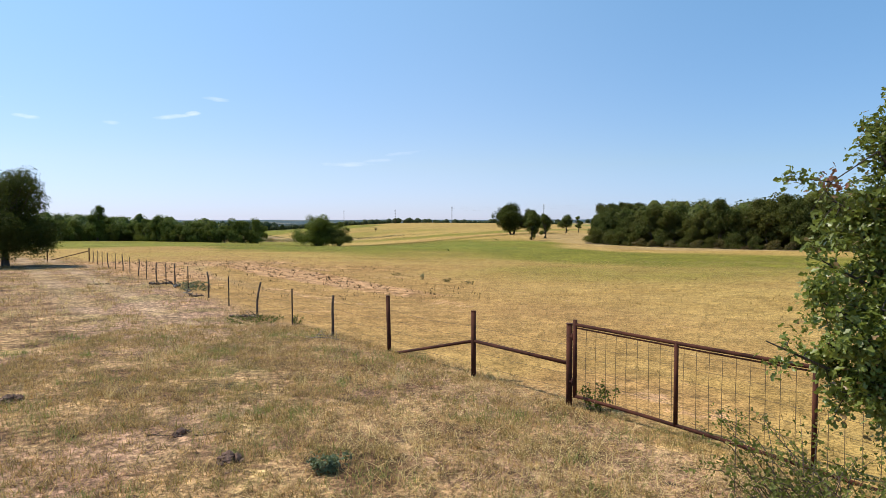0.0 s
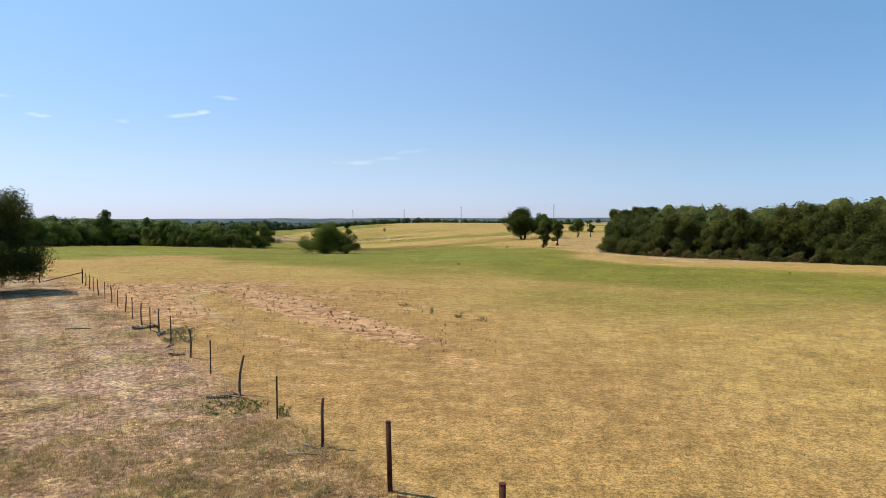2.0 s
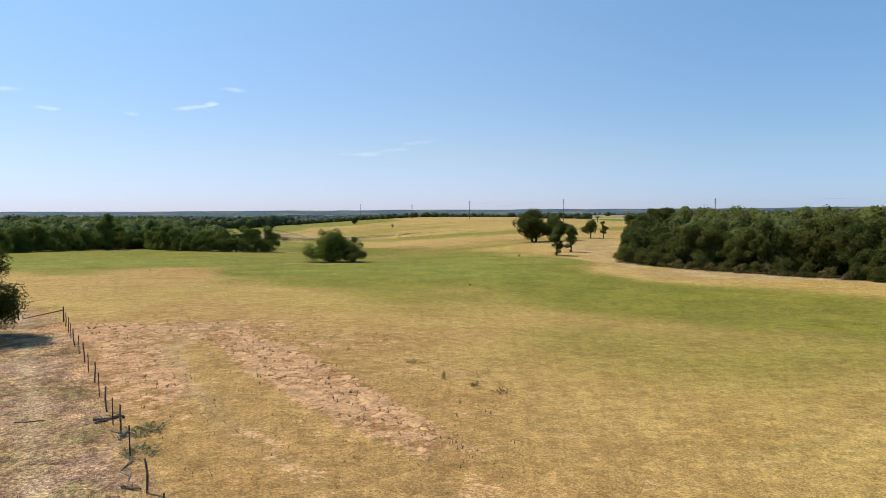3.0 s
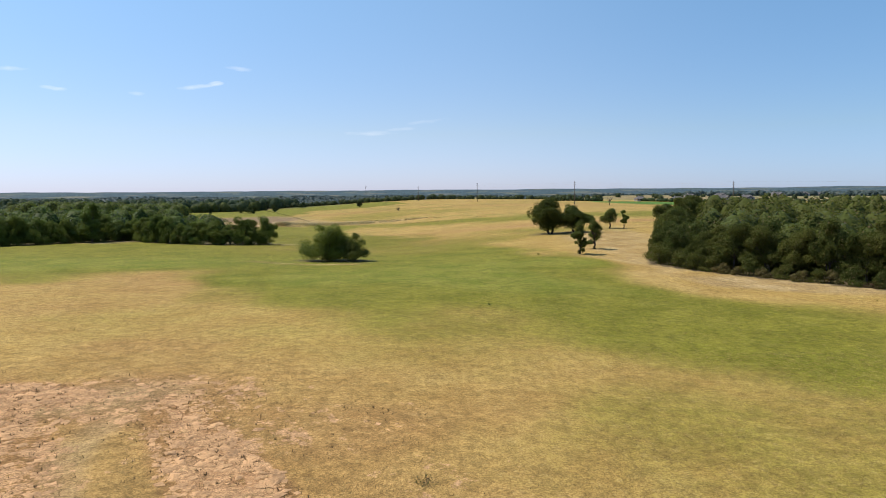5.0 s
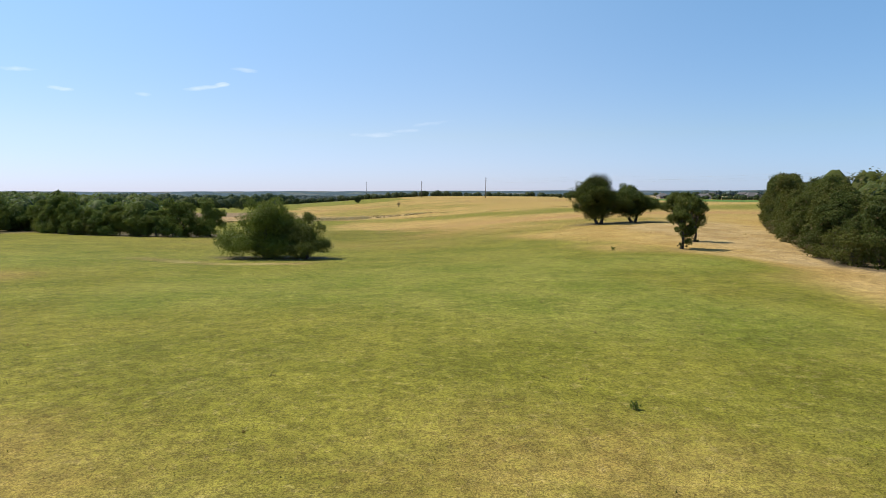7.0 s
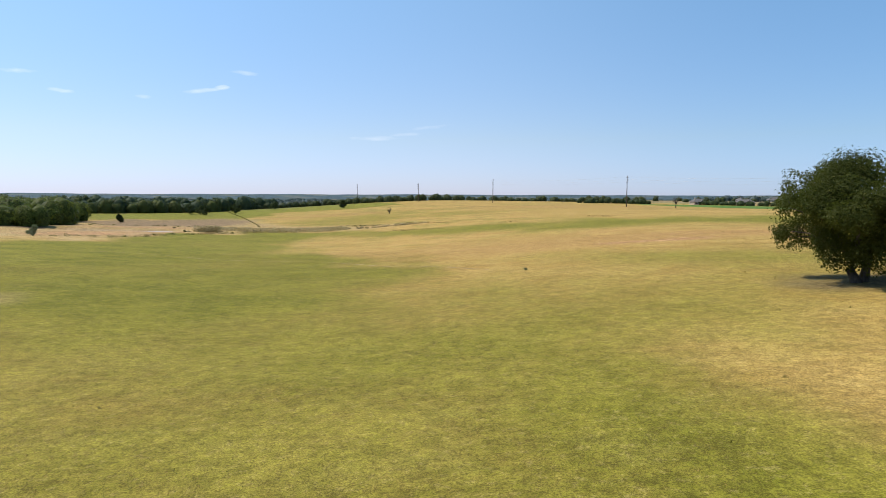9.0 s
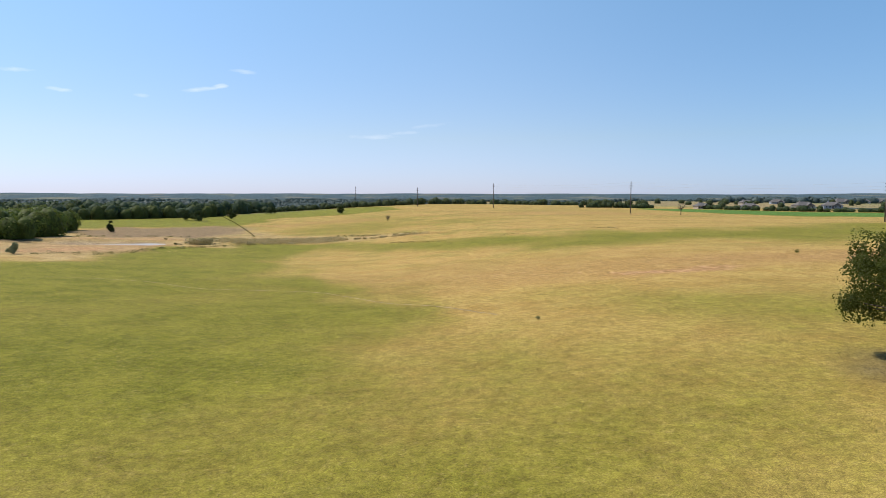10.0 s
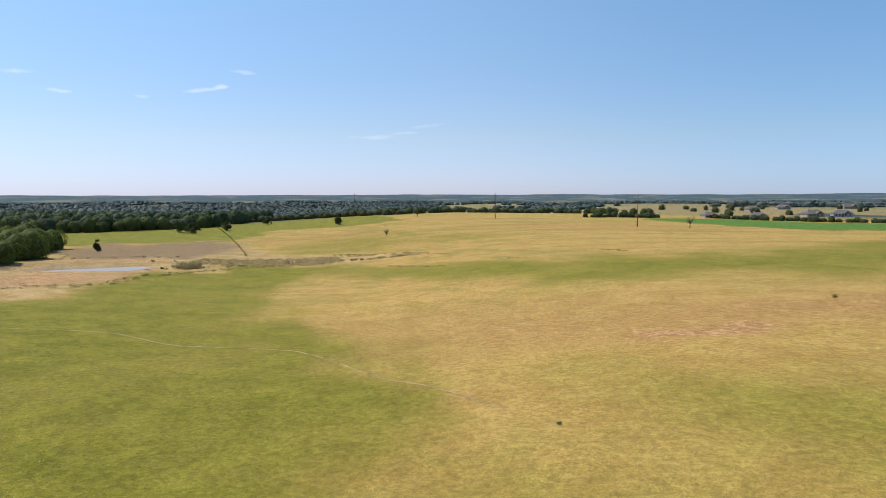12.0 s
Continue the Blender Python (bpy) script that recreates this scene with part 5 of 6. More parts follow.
def power_line():
    root = empty("power_cable", on(84.5, 477), "thin power cables sagging between the poles", "cable")
    inv = root.matrix_basis.inverted()
    posts = [(360, 300, 17.5), (165, 398, 16.5), (84.5, 477, 17.1), (16.2, 565, 16.7)]
    for side, drop in ((-1.1, 0.7), (1.1, 2.1), (-1.1, 3.4)):
        for (x0, y0, h0), (x1, y1, h1) in zip(posts, posts[1:]):
            a, b = Vector((x0 + side * 0.6, y0 + side, high(x0, y0) + h0 - drop)), Vector((x1 + side * 0.6, y1 + side, high(x1, y1) + h1 - drop))
            pts = [inv @ (a.lerp(b, k / 10) - Vector((0, 0, 1.4 * (1 - (k / 5 - 1) ** 2)))) for k in range(11)]
            part("strand", tube(bmesh.new(), pts, [0.02] * 11, 4, False), CABLE, root)


CABLE = plain_material("aluminium_cable", (0.45, 0.45, 0.46), 0.45, 0.6, 0.1)
power_line()


# ---- houses ----
ROOF = plain_material("grey_shingles", (0.125, 0.112, 0.105), 0.85, 0.0, 0.2, 1.0)
WALLS = [plain_material("pale_brick", (0.36, 0.30, 0.24), 0.85, 0, 0.12, 1.0), plain_material("grey_siding", (0.34, 0.35, 0.38), 0.8, 0, 0.1, 1.0), plain_material("white_metal", (0.62, 0.62, 0.61), 0.5, 0, 0.06, 0.5)]
PANE = plain_material("dark_pane", (0.02, 0.025, 0.03), 0.08, 0.0, 0.1)
TRIM = plain_material("white_trim", (0.70, 0.69, 0.66), 0.6, 0, 0.05)


def house(x, y, turn, w, d, eave, ridge, wall, label):
    """A single-storey house with a hipped roof, eaves, windows and a door."""
    root = empty("house", on(x, y), label, "house", "houses on the far plain", turn)
    part("wall", block(bmesh.new(), (w, d, eave + 0.6), (0, 0, eave / 2 - 0.3), None, 0.03), wall, root)
    bm = bmesh.new()
    o, hip = 0.6, d * 0.42
    low = [bm.verts.new(v) for v in ((-w / 2 - o, -d / 2 - o, eave + 0.02), (w / 2 + o, -d / 2 - o, eave + 0.02), (w / 2 + o, d / 2 + o, eave + 0.02), (-w / 2 - o, d / 2 + o, eave + 0.02))]
    up = [bm.verts.new(v) for v in ((-w / 2 + hip, 0, ridge), (w / 2 - hip, 0, ridge))]
    for f in ((low[0], low[1], up[1], up[0]), (low[1], low[2], up[1]), (low[2], low[3], up[0], up[1]), (low[3], low[0], up[0]), (low[3], low[2], low[1], low[0])):
        bm.faces.new(f)
    roof = part("roof", bm, ROOF, root)
    bm = bmesh.new()
    g = w * 0.22
    gx = w * 0.18
    a = [bm.verts.new(v) for v in ((gx - g, -d / 2 - 1.3, eave), (gx + g, -d / 2 - 1.3, eave), (gx, -d / 2 - 1.3, ridge * 0.86), (gx - g, 0, eave), (gx + g, 0, eave), (gx, 0, ridge * 0.86))]
    for f in ((a[0], a[1], a[2]), (a[1], a[4], a[5], a[2]), (a[0], a[2], a[5], a[3]), (a[0], a[3], a[4], a[1])):
        bm.faces.new(f)
    part("gable", bm, ROOF, root)
    part("chimney", block(bmesh.new(), (0.8, 0.6, 1.4), (-w * 0.2, 0.6, ridge), None, 0.03), wall, roof)
    for k, sx in enumerate((-0.36, -0.18, 0.12, 0.34)):
        for face in (-1, 1):
            fr = part("window", block(bmesh.new(), (1.3, 0.08, 1.35), (sx * w, face * (d / 2 + 0.04), eave * 0.55), None, 0.02), TRIM, root)
            part("pane", block(bmesh.new(), (1.1, 0.04, 1.15), (sx * w, face * (d / 2 + 0.075), eave * 0.55), None, 0.01), PANE, fr)
    part("door", block(bmesh.new(), (1.0, 0.08, 2.1), (-0.03 * w, -d / 2 - 0.04, 1.05), None, 0.02), plain_material("dark_door", (0.08, 0.05, 0.04), 0.6), root)


def barn(x, y, turn, w, d, eave, ridge, label):
    root = empty("barn", on(x, y), label, "barn", "houses on the far plain", turn)
    bm = bmesh.new()
    p = [(-d / 2, 0), (d / 2, 0), (d / 2, eave), (0, ridge), (-d / 2, eave)]
    ends = [[bm.verts.new((sx, q, z - 0.3 * (z == 0))) for q, z in p] for sx in (-w / 2, w / 2)]
    for e, flip in zip(ends, (False, True)):
        bm.faces.new(e if flip else e[::-1])
    for k in range(5):
        if k != 0:
            bm.faces.new((ends[0][k], ends[0][(k + 1) % 5], ends[1][(k + 1) % 5], ends[1][k]))
    part("wall", bm, WALLS[2], root)
    for s in (-1, 1):
        bm = bmesh.new()
        slope = math.atan2(ridge - eave, d / 2)
        block(bm, (w + 0.6, math.hypot(d / 2, ridge - eave) + 0.4, 0.08), (0, s * d / 4, (eave + ridge) / 2 + 0.08), Matrix.Rotation(-s * slope, 3, "X"))
        part("roof", bm, WALLS[2], root)
    part("door", block(bmesh.new(), (3.2, 0.08, 3.0), (0, -d / 2 - 0.05, 1.5), None, 0.02), TRIM, root)


for n, (x, y, turn, w, d, eave, ridge) in enumerate(((166, 592, 10, 12, 9, 2.6, 5.6), (199, 590, -12, 16, 10, 2.6, 5.4), (272, 757, 15, 16, 10, 2.8, 6.0), (336, 825, -10, 18, 11, 2.8, 6.6),
                                                     (255, 624, 8, 19, 11, 2.8, 6.6), (279, 628, -15, 18, 11, 2.8, 6.4), (424, 858, 12, 26, 14, 3.0, 7.6), (529, 991, -15, 30, 15, 3.0, 8.0),
                                                     (566, 1010, 0, 26, 13, 3.0, 7.6))):
    house(x, y, turn, w * 0.72, d * 0.72, eave * 0.85, ridge * 0.8, WALLS[n % 2], ("pale brick house with a grey hipped roof" if n % 2 == 0 else "grey sided house with a grey hipped roof") + " on the far plain")
for x, y, turn, w, d in ((640, 1500, 10, 16, 9), (880, 1500, -10, 20, 9)):
    barn(x, y, turn, w, d, 4.5, 7.5, "long white metal barn on the far plain")


# ---- pond, scrub and fence in the valley ----
def pond():
    k = Nodes("pond_water")
    ripple = k.noise(1.6, 3.0, k.place())
    mat = k.surface((0.300, 0.262, 0.222), 0.38, 0.0, k.bump(ripple, 0.25, 0.05), 0.3)
    bm = bmesh.new()
    rim = []
    for n in range(48):
        a = math.tau * n / 48
        p, q = 21 * math.cos(a), 8.4 * math.sin(a) * (1 + 0.15 * math.sin(3 * a))
        rim.append(bm.verts.new((POND[0] + p * 0.90 - q * 0.44, POND[1] + p * 0.44 + q * 0.90, POND[2] - 0.22)))
    bm.faces.new(rim)
    ob = part("pond_water", bm, mat, None)
    tagged(ob, "shallow grey stock pond with muddy banks", "water", "", "structure")


pond()


def cattle_trail():
    """A narrow path that cattle have trodden across the field."""
    pts = [Vector((x, y, 0)) for x, y in COW_TRAIL]
    line = []
    for k in range(len(pts) - 1):
        p = [pts[max(0, min(len(pts) - 1, k + d))] for d in (-1, 0, 1, 2)]
        for n in range(12):
            t = n / 12
            line.append(0.5 * (2 * p[1] + (p[2] - p[0]) * t + (2 * p[0] - 5 * p[1] + 4 * p[2] - p[3]) * t * t + (3 * p[1] - p[0] - 3 * p[2] + p[3]) * t ** 3))
    rng = random.Random(3)
    verts = []
    for k, p in enumerate(line):
        way = (line[min(k + 1, len(line) - 1)] - line[max(k - 1, 0)]).normalized()
        side = Vector((way.y, -way.x, 0)) * rng.uniform(0.06, 0.20)
        p = p + Vector((way.y, -way.x, 0)) * rng.uniform(-0.12, 0.12)
        for q in (p - side, p + side):
            verts.append((q.x, q.y, high(q.x, q.y) + 0.035))
    faces = [(2 * k, 2 * k + 1, 2 * k + 3, 2 * k + 2) for k in range(len(line) - 1)]
    mat = plain_material("trodden_earth", (0.300, 0.215, 0.095), 0.95, 0.0, 0.35, 0.25)
    tagged(new("cattle_trail", mesh_of("cattle_trail", verts, faces, mat)), "narrow pale cattle path worn across the field", "path", "", "structure")


cattle_trail()


def cattle_gate(x, y, turn, width):
    """A small welded stock gate between two posts, far down by the creek."""
    root = empty("cattle_gate", on(x, y), "small dark pipe gate at the creek bank", "gate", "", turn)
    for sx in (-width / 2, width / 2):
        part("post", tube(bmesh.new(), [(sx, 0, -0.2), (sx, 0, 1.45)], [0.09, 0.08], 8), TPOST, root)
    for z in (0.35, 0.75, 1.2):
        part("rail", tube(bmesh.new(), [(-width / 2, 0, z), (width / 2, 0, z)], [0.05, 0.05], 6), TPOST, root)


cattle_gate(-80.5, 360.5, 20, 2.6)


def scrub_line():
    rng = random.Random(12)
    kinds = [tree("creek_scrub", (0, 0, 0), "dry tan scrub along the creek", "shrub", h, w, 0.0, 10, 420, 0.34, leaf, 0.02, 0.2, s, 4, 0.65, "creek scrub")
             for h, w, s, leaf in ((0.9, 2.0, 91, PALE_SCRUB), (0.8, 2.2, 92, PALE_SCRUB), (0.7, 1.9, 94, PALE_SCRUB), (0.9, 1.4, 93, SCRUB_LEAF))]
    spots = along([(-104, 352), (-92, 362), (-80, 375), (-52, 379), (-38, 381), (-22, 384)], 4.0, rng, 2.6)
    spots += along([(-118, 376), (-104, 380), (-88, 386)], 9.0, rng, 3.0)
    plant(kinds, spots, rng, lambda x, y: rng.uniform(0.6, 1.2), set())


scrub_line()


# ---- debris along the fence ----
def log(name, a, b, r, label, mat=None, seed=1):
    rng = random.Random(seed)
    a, b = Vector((*a, 0)), Vector((*b, 0))
    root = Vector(((a.x + b.x) / 2, (a.y + b.y) / 2, 0))
    pts, rad = [], []
    a, b = root.lerp(Vector((a.x, a.y, 0)), 0.72), root.lerp(Vector((b.x, b.y, 0)), 0.72)
    bend = (b - a).length * 0.09
    for k in range(7):
        p = a.lerp(b, k / 6)
        pts.append(Vector((p.x - root.x + rng.uniform(-bend, bend), p.y - root.y + rng.uniform(-bend, bend), high(p.x, p.y) + r * 0.5 + rng.uniform(-0.6, 0.8) * r)))
        rad.append(r * rng.uniform(0.65, 1.15) * (1 - 0.07 * k))
    bm = tube(bmesh.new(), pts, rad, 8)
    for k in (2, 3, 5):
        out = Vector((rng.uniform(-1, 1), rng.uniform(-1, 1), rng.uniform(0.1, 0.7))) * (b - a).length * 0.28
        tube(bm, [pts[k], pts[k] + out * 0.5 + Vector((0, 0, 0.02)), pts[k] + out], [rad[k] * 0.5, rad[k] * 0.35, rad[k] * 0.15], 6)
    me = bpy.data.meshes.new(name)
    bm.to_mesh(me)
    bm.free()
    me.materials.append(mat or DEAD_WOOD)
    ob = new(name, me)
    ob.location = (root.x, root.y, 0)
    return tagged(ob, label, "log", "dead wood along the fence")


log("fallen_log", (-7.2, 18.0), (-5.9, 18.55), 0.043, "dark fallen log lying at a fence post", STAKE_WOOD, 1)
log("fallen_log", (-6.9, 18.5), (-6.0, 18.2), 0.031, "grey weathered branch lying at a fence post", None, 2)
log("fallen_log", (-3.9, 13.95), (-2.6, 13.3), 0.022, "grey weathered branch lying in the grass", None, 3)
log("fallen_log", (-3.6, 14.35), (-2.9, 13.75), 0.019, "grey weathered branch lying in the grass", None, 4)
log("fallen_log", (-11.9, 26.3), (-10.3, 23.7), 0.037, "long pale fallen branch beside the fence", None, 5)
log("fallen_log", (-10.6, 23.5), (-9.6, 23.2), 0.062, "dark thick log lying at a fence post", STAKE_WOOD, 6)
log("fallen_log", (-15.0, 29.6), (-13.6, 30.2), 0.099, "dark rotten log beside the fence", STAKE_WOOD, 7)
log("fallen_log", (-14.6, 29.0), (-13.9, 30.4), 0.062, "dark rotten log beside the fence", STAKE_WOOD, 8)
log("fallen_log", (-16.5, 29.6), (-17.8, 29.2), 0.031, "dark broken branch in the dry grass", STAKE_WOOD, 9)
log("fallen_log", (-12.9, 28.6), (-12.6, 27.0), 0.081, "pale split log on end beside the fence", None, 10)
log("fallen_stick", (-3.6, 5.9), (-2.95, 6.1), 0.012, "thin dark stick in the grass", STAKE_WOOD, 11)
log("fallen_stick", (-4.2, 6.0), (-3.7, 5.9), 0.010, "thin dark stick in the grass", STAKE_WOOD, 12)
log("fallen_stick", (-7.4, 7.2), (-6.7, 7.5), 0.012, "thin dark stick in the grass", STAKE_WOOD, 13)


def weed(name, x, y, h, w, count, size, leaf, seed, label):
    """A weed: many thin stems that spread from the ground, with leaves along them."""
    rng = np.random.RandomState(seed)
    root = empty(name, on(x, y, 0.01), label, "weed", "weeds")
    bm = bmesh.new()
    at = []
    stems = max(8, int(26 * min(w, 1.5)))
    for _ in range(stems):
        a, b = rng.uniform(0, math.tau), rng.uniform(0, math.tau)
        foot = Vector((math.cos(a), math.sin(a), 0)) * w * 0.36 * rng.uniform(0, 1) ** 0.5
        tip = foot + Vector((math.cos(b) * w * 0.2, math.sin(b) * w * 0.2, h * rng.uniform(0.45, 1.0)))
        mid = foot.lerp(tip, 0.5) + Vector((0, 0, h * 0.12))
        tube(bm, [foot - Vector((0, 0, 0.02)), mid, tip], [0.005, 0.004, 0.002], 3, False)
        for _ in range(max(3, count // stems)):
            f = rng.uniform(0.1, 1.0)
            p = foot.lerp(mid, f * 2) if f < 0.5 else mid.lerp(tip, f * 2 - 1)
            at.append(np.array(p) + rng.normal(size=3) * size * 0.6)
    part("stem", bm, STAKE_WOOD, root)
    v, f = leaf_cloud(rng, at, np.full(len(at), size * 0.2), len(at), size * 1.15, 0.9)
    mesh_part("foliage", mesh_of("foliage", v, f, leaf), root)


weed("broadleaf_weed", -1.62, 4.86, 0.17, 0.50, 620, 0.042, WEED_LEAF, 101, "low grey-green broad-leaved weed in dry grass")
weed("broadleaf_weed", 1.95, 7.25, 0.40, 0.6, 520, 0.035, BUSH_LEAF, 102, "small green weed at the foot of the gate")
weed("broadleaf_weed", -5.9, 17.2, 0.16, 1.9, 1300, 0.035, BUSH_LEAF, 103, "patch of green weeds at the fence")
weed("broadleaf_weed", -12.1, 28.2, 0.30, 1.6, 900, 0.05, WEED_LEAF, 104, "grey-green weeds round a split log")
weed("broadleaf_weed", -11.2, 26.1, 0.25, 1.5, 700, 0.05, WEED_LEAF, 105, "grey-green weeds beside the fence")
weed("broadleaf_weed", -4.6, 16.5, 0.3, 0.45, 260, 0.035, BUSH_LEAF, 106, "green weed at a steel post")
weed("field_weed", -1.22, 37.7, 0.42, 0.32, 160, 0.05, WEED_LEAF, 107, "single tall weed in the hay field")
weed("field_weed", 0.3, 36.4, 0.25, 0.5, 160, 0.05, SCRUB_LEAF, 108, "dry weed in the hay field")
weed("field_weed", -2.94, 41.2, 0.22, 1.1, 160, 0.05, SCRUB_LEAF, 109, "patch of dry weeds in the hay field")
weed("field_weed", 1.42, 78.9, 0.30, 0.30, 110, 0.06, BUSH_LEAF, 110, "small dark weed in the hay field")
weed("field_weed", 12.6, 127.7, 0.4, 0.4, 120, 0.09, BUSH_LEAF, 111, "small dark weed in the hay field")
weed("field_weed", 1.5, 205.6, 0.3, 0.6, 150, 0.08, WEED_LEAF, 112, "small weed in the hay field")
weed("field_weed", 56.0, 259, 0.7, 0.9, 160, 0.14, BUSH_LEAF, 113, "small dark weed in the hay field")
weed("field_weed", 1.6, 35.4, 0.2, 0.9, 120, 0.05, SCRUB_LEAF, 114, "patch of dry weeds in the hay field")


def dirt_mound(x, y, width, seed):
    """A crumbled heap of dark earth thrown up by an animal."""
    rng = random.Random(seed)
    bm = bmesh.new()
    for n in range(26):
        a, f = rng.uniform(0, math.tau), rng.uniform(0, 1) ** 0.7
        r = width * rng.uniform(0.10, 0.22) * (1.2 - 0.5 * f)
        got = bmesh.ops.create_icosphere(bm, subdivisions=1, radius=r)["verts"]
        at = Vector((math.cos(a) * f * width * 0.5, math.sin(a) * f * width * 0.5, width * 0.22 * (1 - f)))
        for v in got:
            v.co = v.co * rng.uniform(0.75, 1.2) + at
    me = bpy.data.meshes.new("dirt_mound")
    bm.to_mesh(me)
    bm.free()
    me.materials.append(MOUND)
    ob = new("dirt_mound", me)
    ob.matrix_basis = pose(*on(x, y))
    tagged(ob, "small heap of crumbled dark brown earth in pasture", "dirt mound", "dirt mounds")


MOUND = plain_material("crumbled_earth", (0.150, 0.090, 0.064), 0.95, 0.0, 0.4, 9.0)
for x, y, w, seed in ((-3.70, 6.00, 0.22, 1), (-2.80, 5.10, 0.30, 2), (-6.90, 7.60, 0.35, 3)):
    dirt_mound(x, y, w, seed)


# ---- the oak beside the gate ----
LOBES = [(0.0, 0.0), (0.20, 0.22), (0.11, 0.40), (0.36, 0.64), (0.08, 1.0)]


def lobed_leaves(rng, at, facing, size):
    """Post oak leaves, each a folded blade with cross-shaped lobes."""
    n = len(at)
    half = np.array(LOBES)
    k = len(half)
    axis = facing + rng.normal(size=(n, 3)) * 0.55 + np.array([0, 0, 0.5])
    axis /= np.linalg.norm(axis, axis=1)[:, None]
    a = np.cross(axis, rng.normal(size=(n, 3)))
    a /= np.linalg.norm(a, axis=1)[:, None]
    b = np.cross(axis, a)
    s = size * rng.uniform(0.6, 1.3, n)
    curl = rng.uniform(0.05, 0.4, n)
    rows = []
    for w, l in half:
        for side in (-1, 0, 1):
            lift = abs(side) * w * curl - l * l * 0.25 * curl
            rows.append(at + (a * l + b * (side * w) + axis * lift[:, None]) * s[:, None])
    verts = np.stack(rows, 1).reshape(-1, 3)
    faces = []
    for j in range(k - 1):
        p, q = 3 * j, 3 * (j + 1)
        faces += [(p, p + 1, q + 1, q), (p + 1, p + 2, q + 2, q + 1)]
    f = (np.arange(n)[:, None, None] * (3 * k) + np.array(faces)[None]).reshape(-1, 4)
    return verts, f


def gate_oak():
    rng = np.random.RandomState(61)
    x0, y0 = 3.38, 3.14
    root = empty("gate_oak", (x0, y0, 0.25), "leafy green post oak with lobed leaves beside the gate", "tree")
    bm = bmesh.new()
    tube(bm, [(0.05, 0, -0.6), (0.04, 0, -0.2), (0.0, 0.0, 0.4), (0.0, 0.02, 1.0), (0.03, 0.03, 1.8), (0.08, 0.06, 2.6), (0.12, 0.15, 3.5)], [0.125, 0.115, 0.085, 0.072, 0.058, 0.04, 0.012], 9)
    tips = []
    # where the limbs reach, from the trunk's foot
    reach = [(-1.4, -0.34, 1.77), (-0.98, -0.13, 2.1), (-0.79, -0.02, 2.35), (-0.74, -0.24, 1.92), (-0.91, -0.25, 1.75), (-0.84, -0.36, 1.39), (-0.61, -0.26, 1.57), (-0.51, 0.09, 2.6),
             (-0.64, 0.1, 2.83), (-0.43, 0.0, 2.87), (-0.28, 0.11, 3.14), (-0.18, 0.11, 3.37), (0.09, 0.22, 3.62), (-0.46, -0.13, 2.29), (-0.55, -0.34, 2.02), (-0.24, -0.12, 2.51),
             (0.02, 0.19, 2.92), (-0.34, -0.35, 1.76), (-0.38, -0.37, 1.43), (-0.61, -0.47, 1.37), (0.18, 0.1, 3.28), (0.42, 0.27, 2.6), (0.28, -0.4, 1.93), (0.5, -0.3, 1.5),
             (0.8, 0.29, 3.07), (1.07, 0.45, 2.2), (-0.39, -0.21, 2.69), (-0.74, -0.44, 1.82), (-0.2, -0.46, 1.7), (1.61, 0.36, 2.83), (1.55, 0.32, 1.87), (1.26, 0.5, 3.47),
             (0.3, 0.8, 2.3), (-0.3, 0.7, 2.1), (0.7, -0.6, 2.6), (0.1, -0.6, 2.3)]
    for n, tip in enumerate(reach):
        tip = Vector(tip)
        start = Vector((0.02, 0.02, max(0.95, tip.z - 0.25 - 0.45 * math.hypot(tip.x, tip.y))))
        mid = start.lerp(tip, 0.5) + Vector((0, 0, 0.10))
        tube(bm, [start, mid, tip], [0.026, 0.016, 0.005], 5, False)
        for _ in range(13):
            f = rng.uniform(0.30, 1.0)
            p = (start.lerp(mid, f * 2) if f < 0.5 else mid.lerp(tip, f * 2 - 1))
            q = p + Vector(rng.normal(size=3)) * 0.125 + Vector((0, 0, 0.02))
            tube(bm, [p, p.lerp(q, 0.5) + Vector((0, 0, 0.015)), q], [0.006, 0.004, 0.002], 3, False)
            tips.append(np.array(q))
            tips.append(np.array(p.lerp(q, 0.6)))
    # one long bare twig with leaves at its end only
    twig = [Vector(v) for v in ((0.05, 0.08, 2.75), (-0.35, 0.0, 3.22), (-0.78, -0.10, 2.97), (-1.08, -0.14, 3.0))]
    tube(bm, twig, [0.012, 0.008, 0.005, 0.003], 5, False)
    tube(bm, [twig[2], (-0.98, -0.14, 2.72)], [0.004, 0.002], 4, False)
    part("trunk", bm, BARK, root)
    tips = np.array(tips)
    pick = rng.randint(0, len(tips), 21000)
    off = rng.normal(size=(21000, 3)) * 0.048
    at = np.concatenate([tips[pick] + off, np.array(twig[3]) + rng.normal(size=(60, 3)) * (0.06, 0.03, 0.03)])
    off = np.concatenate([off, rng.normal(size=(60, 3)) * 0.05])
    v, f = lobed_leaves(rng, at, off * 8, 0.056)
    mesh_part("crown", mesh_of("crown", v, f, NEAR_LEAF), root)
    v, f = lobed_leaves(rng, np.array(twig[2]) + rng.normal(size=(40, 3)) * (0.08, 0.04, 0.05), rng.normal(size=(40, 3)), 0.05)
    mesh_part("dead_leaves", mesh_of("dead_leaves", v, f, RED_LEAF), root, "few reddish withered leaves on a twig")


RED_LEAF = leaf_material("withered_leaf", (0.16, 0.07, 0.05), (0.34, 0.17, 0.12), (0.3, 0.2, 0.1), 0.1)

gate_oak()


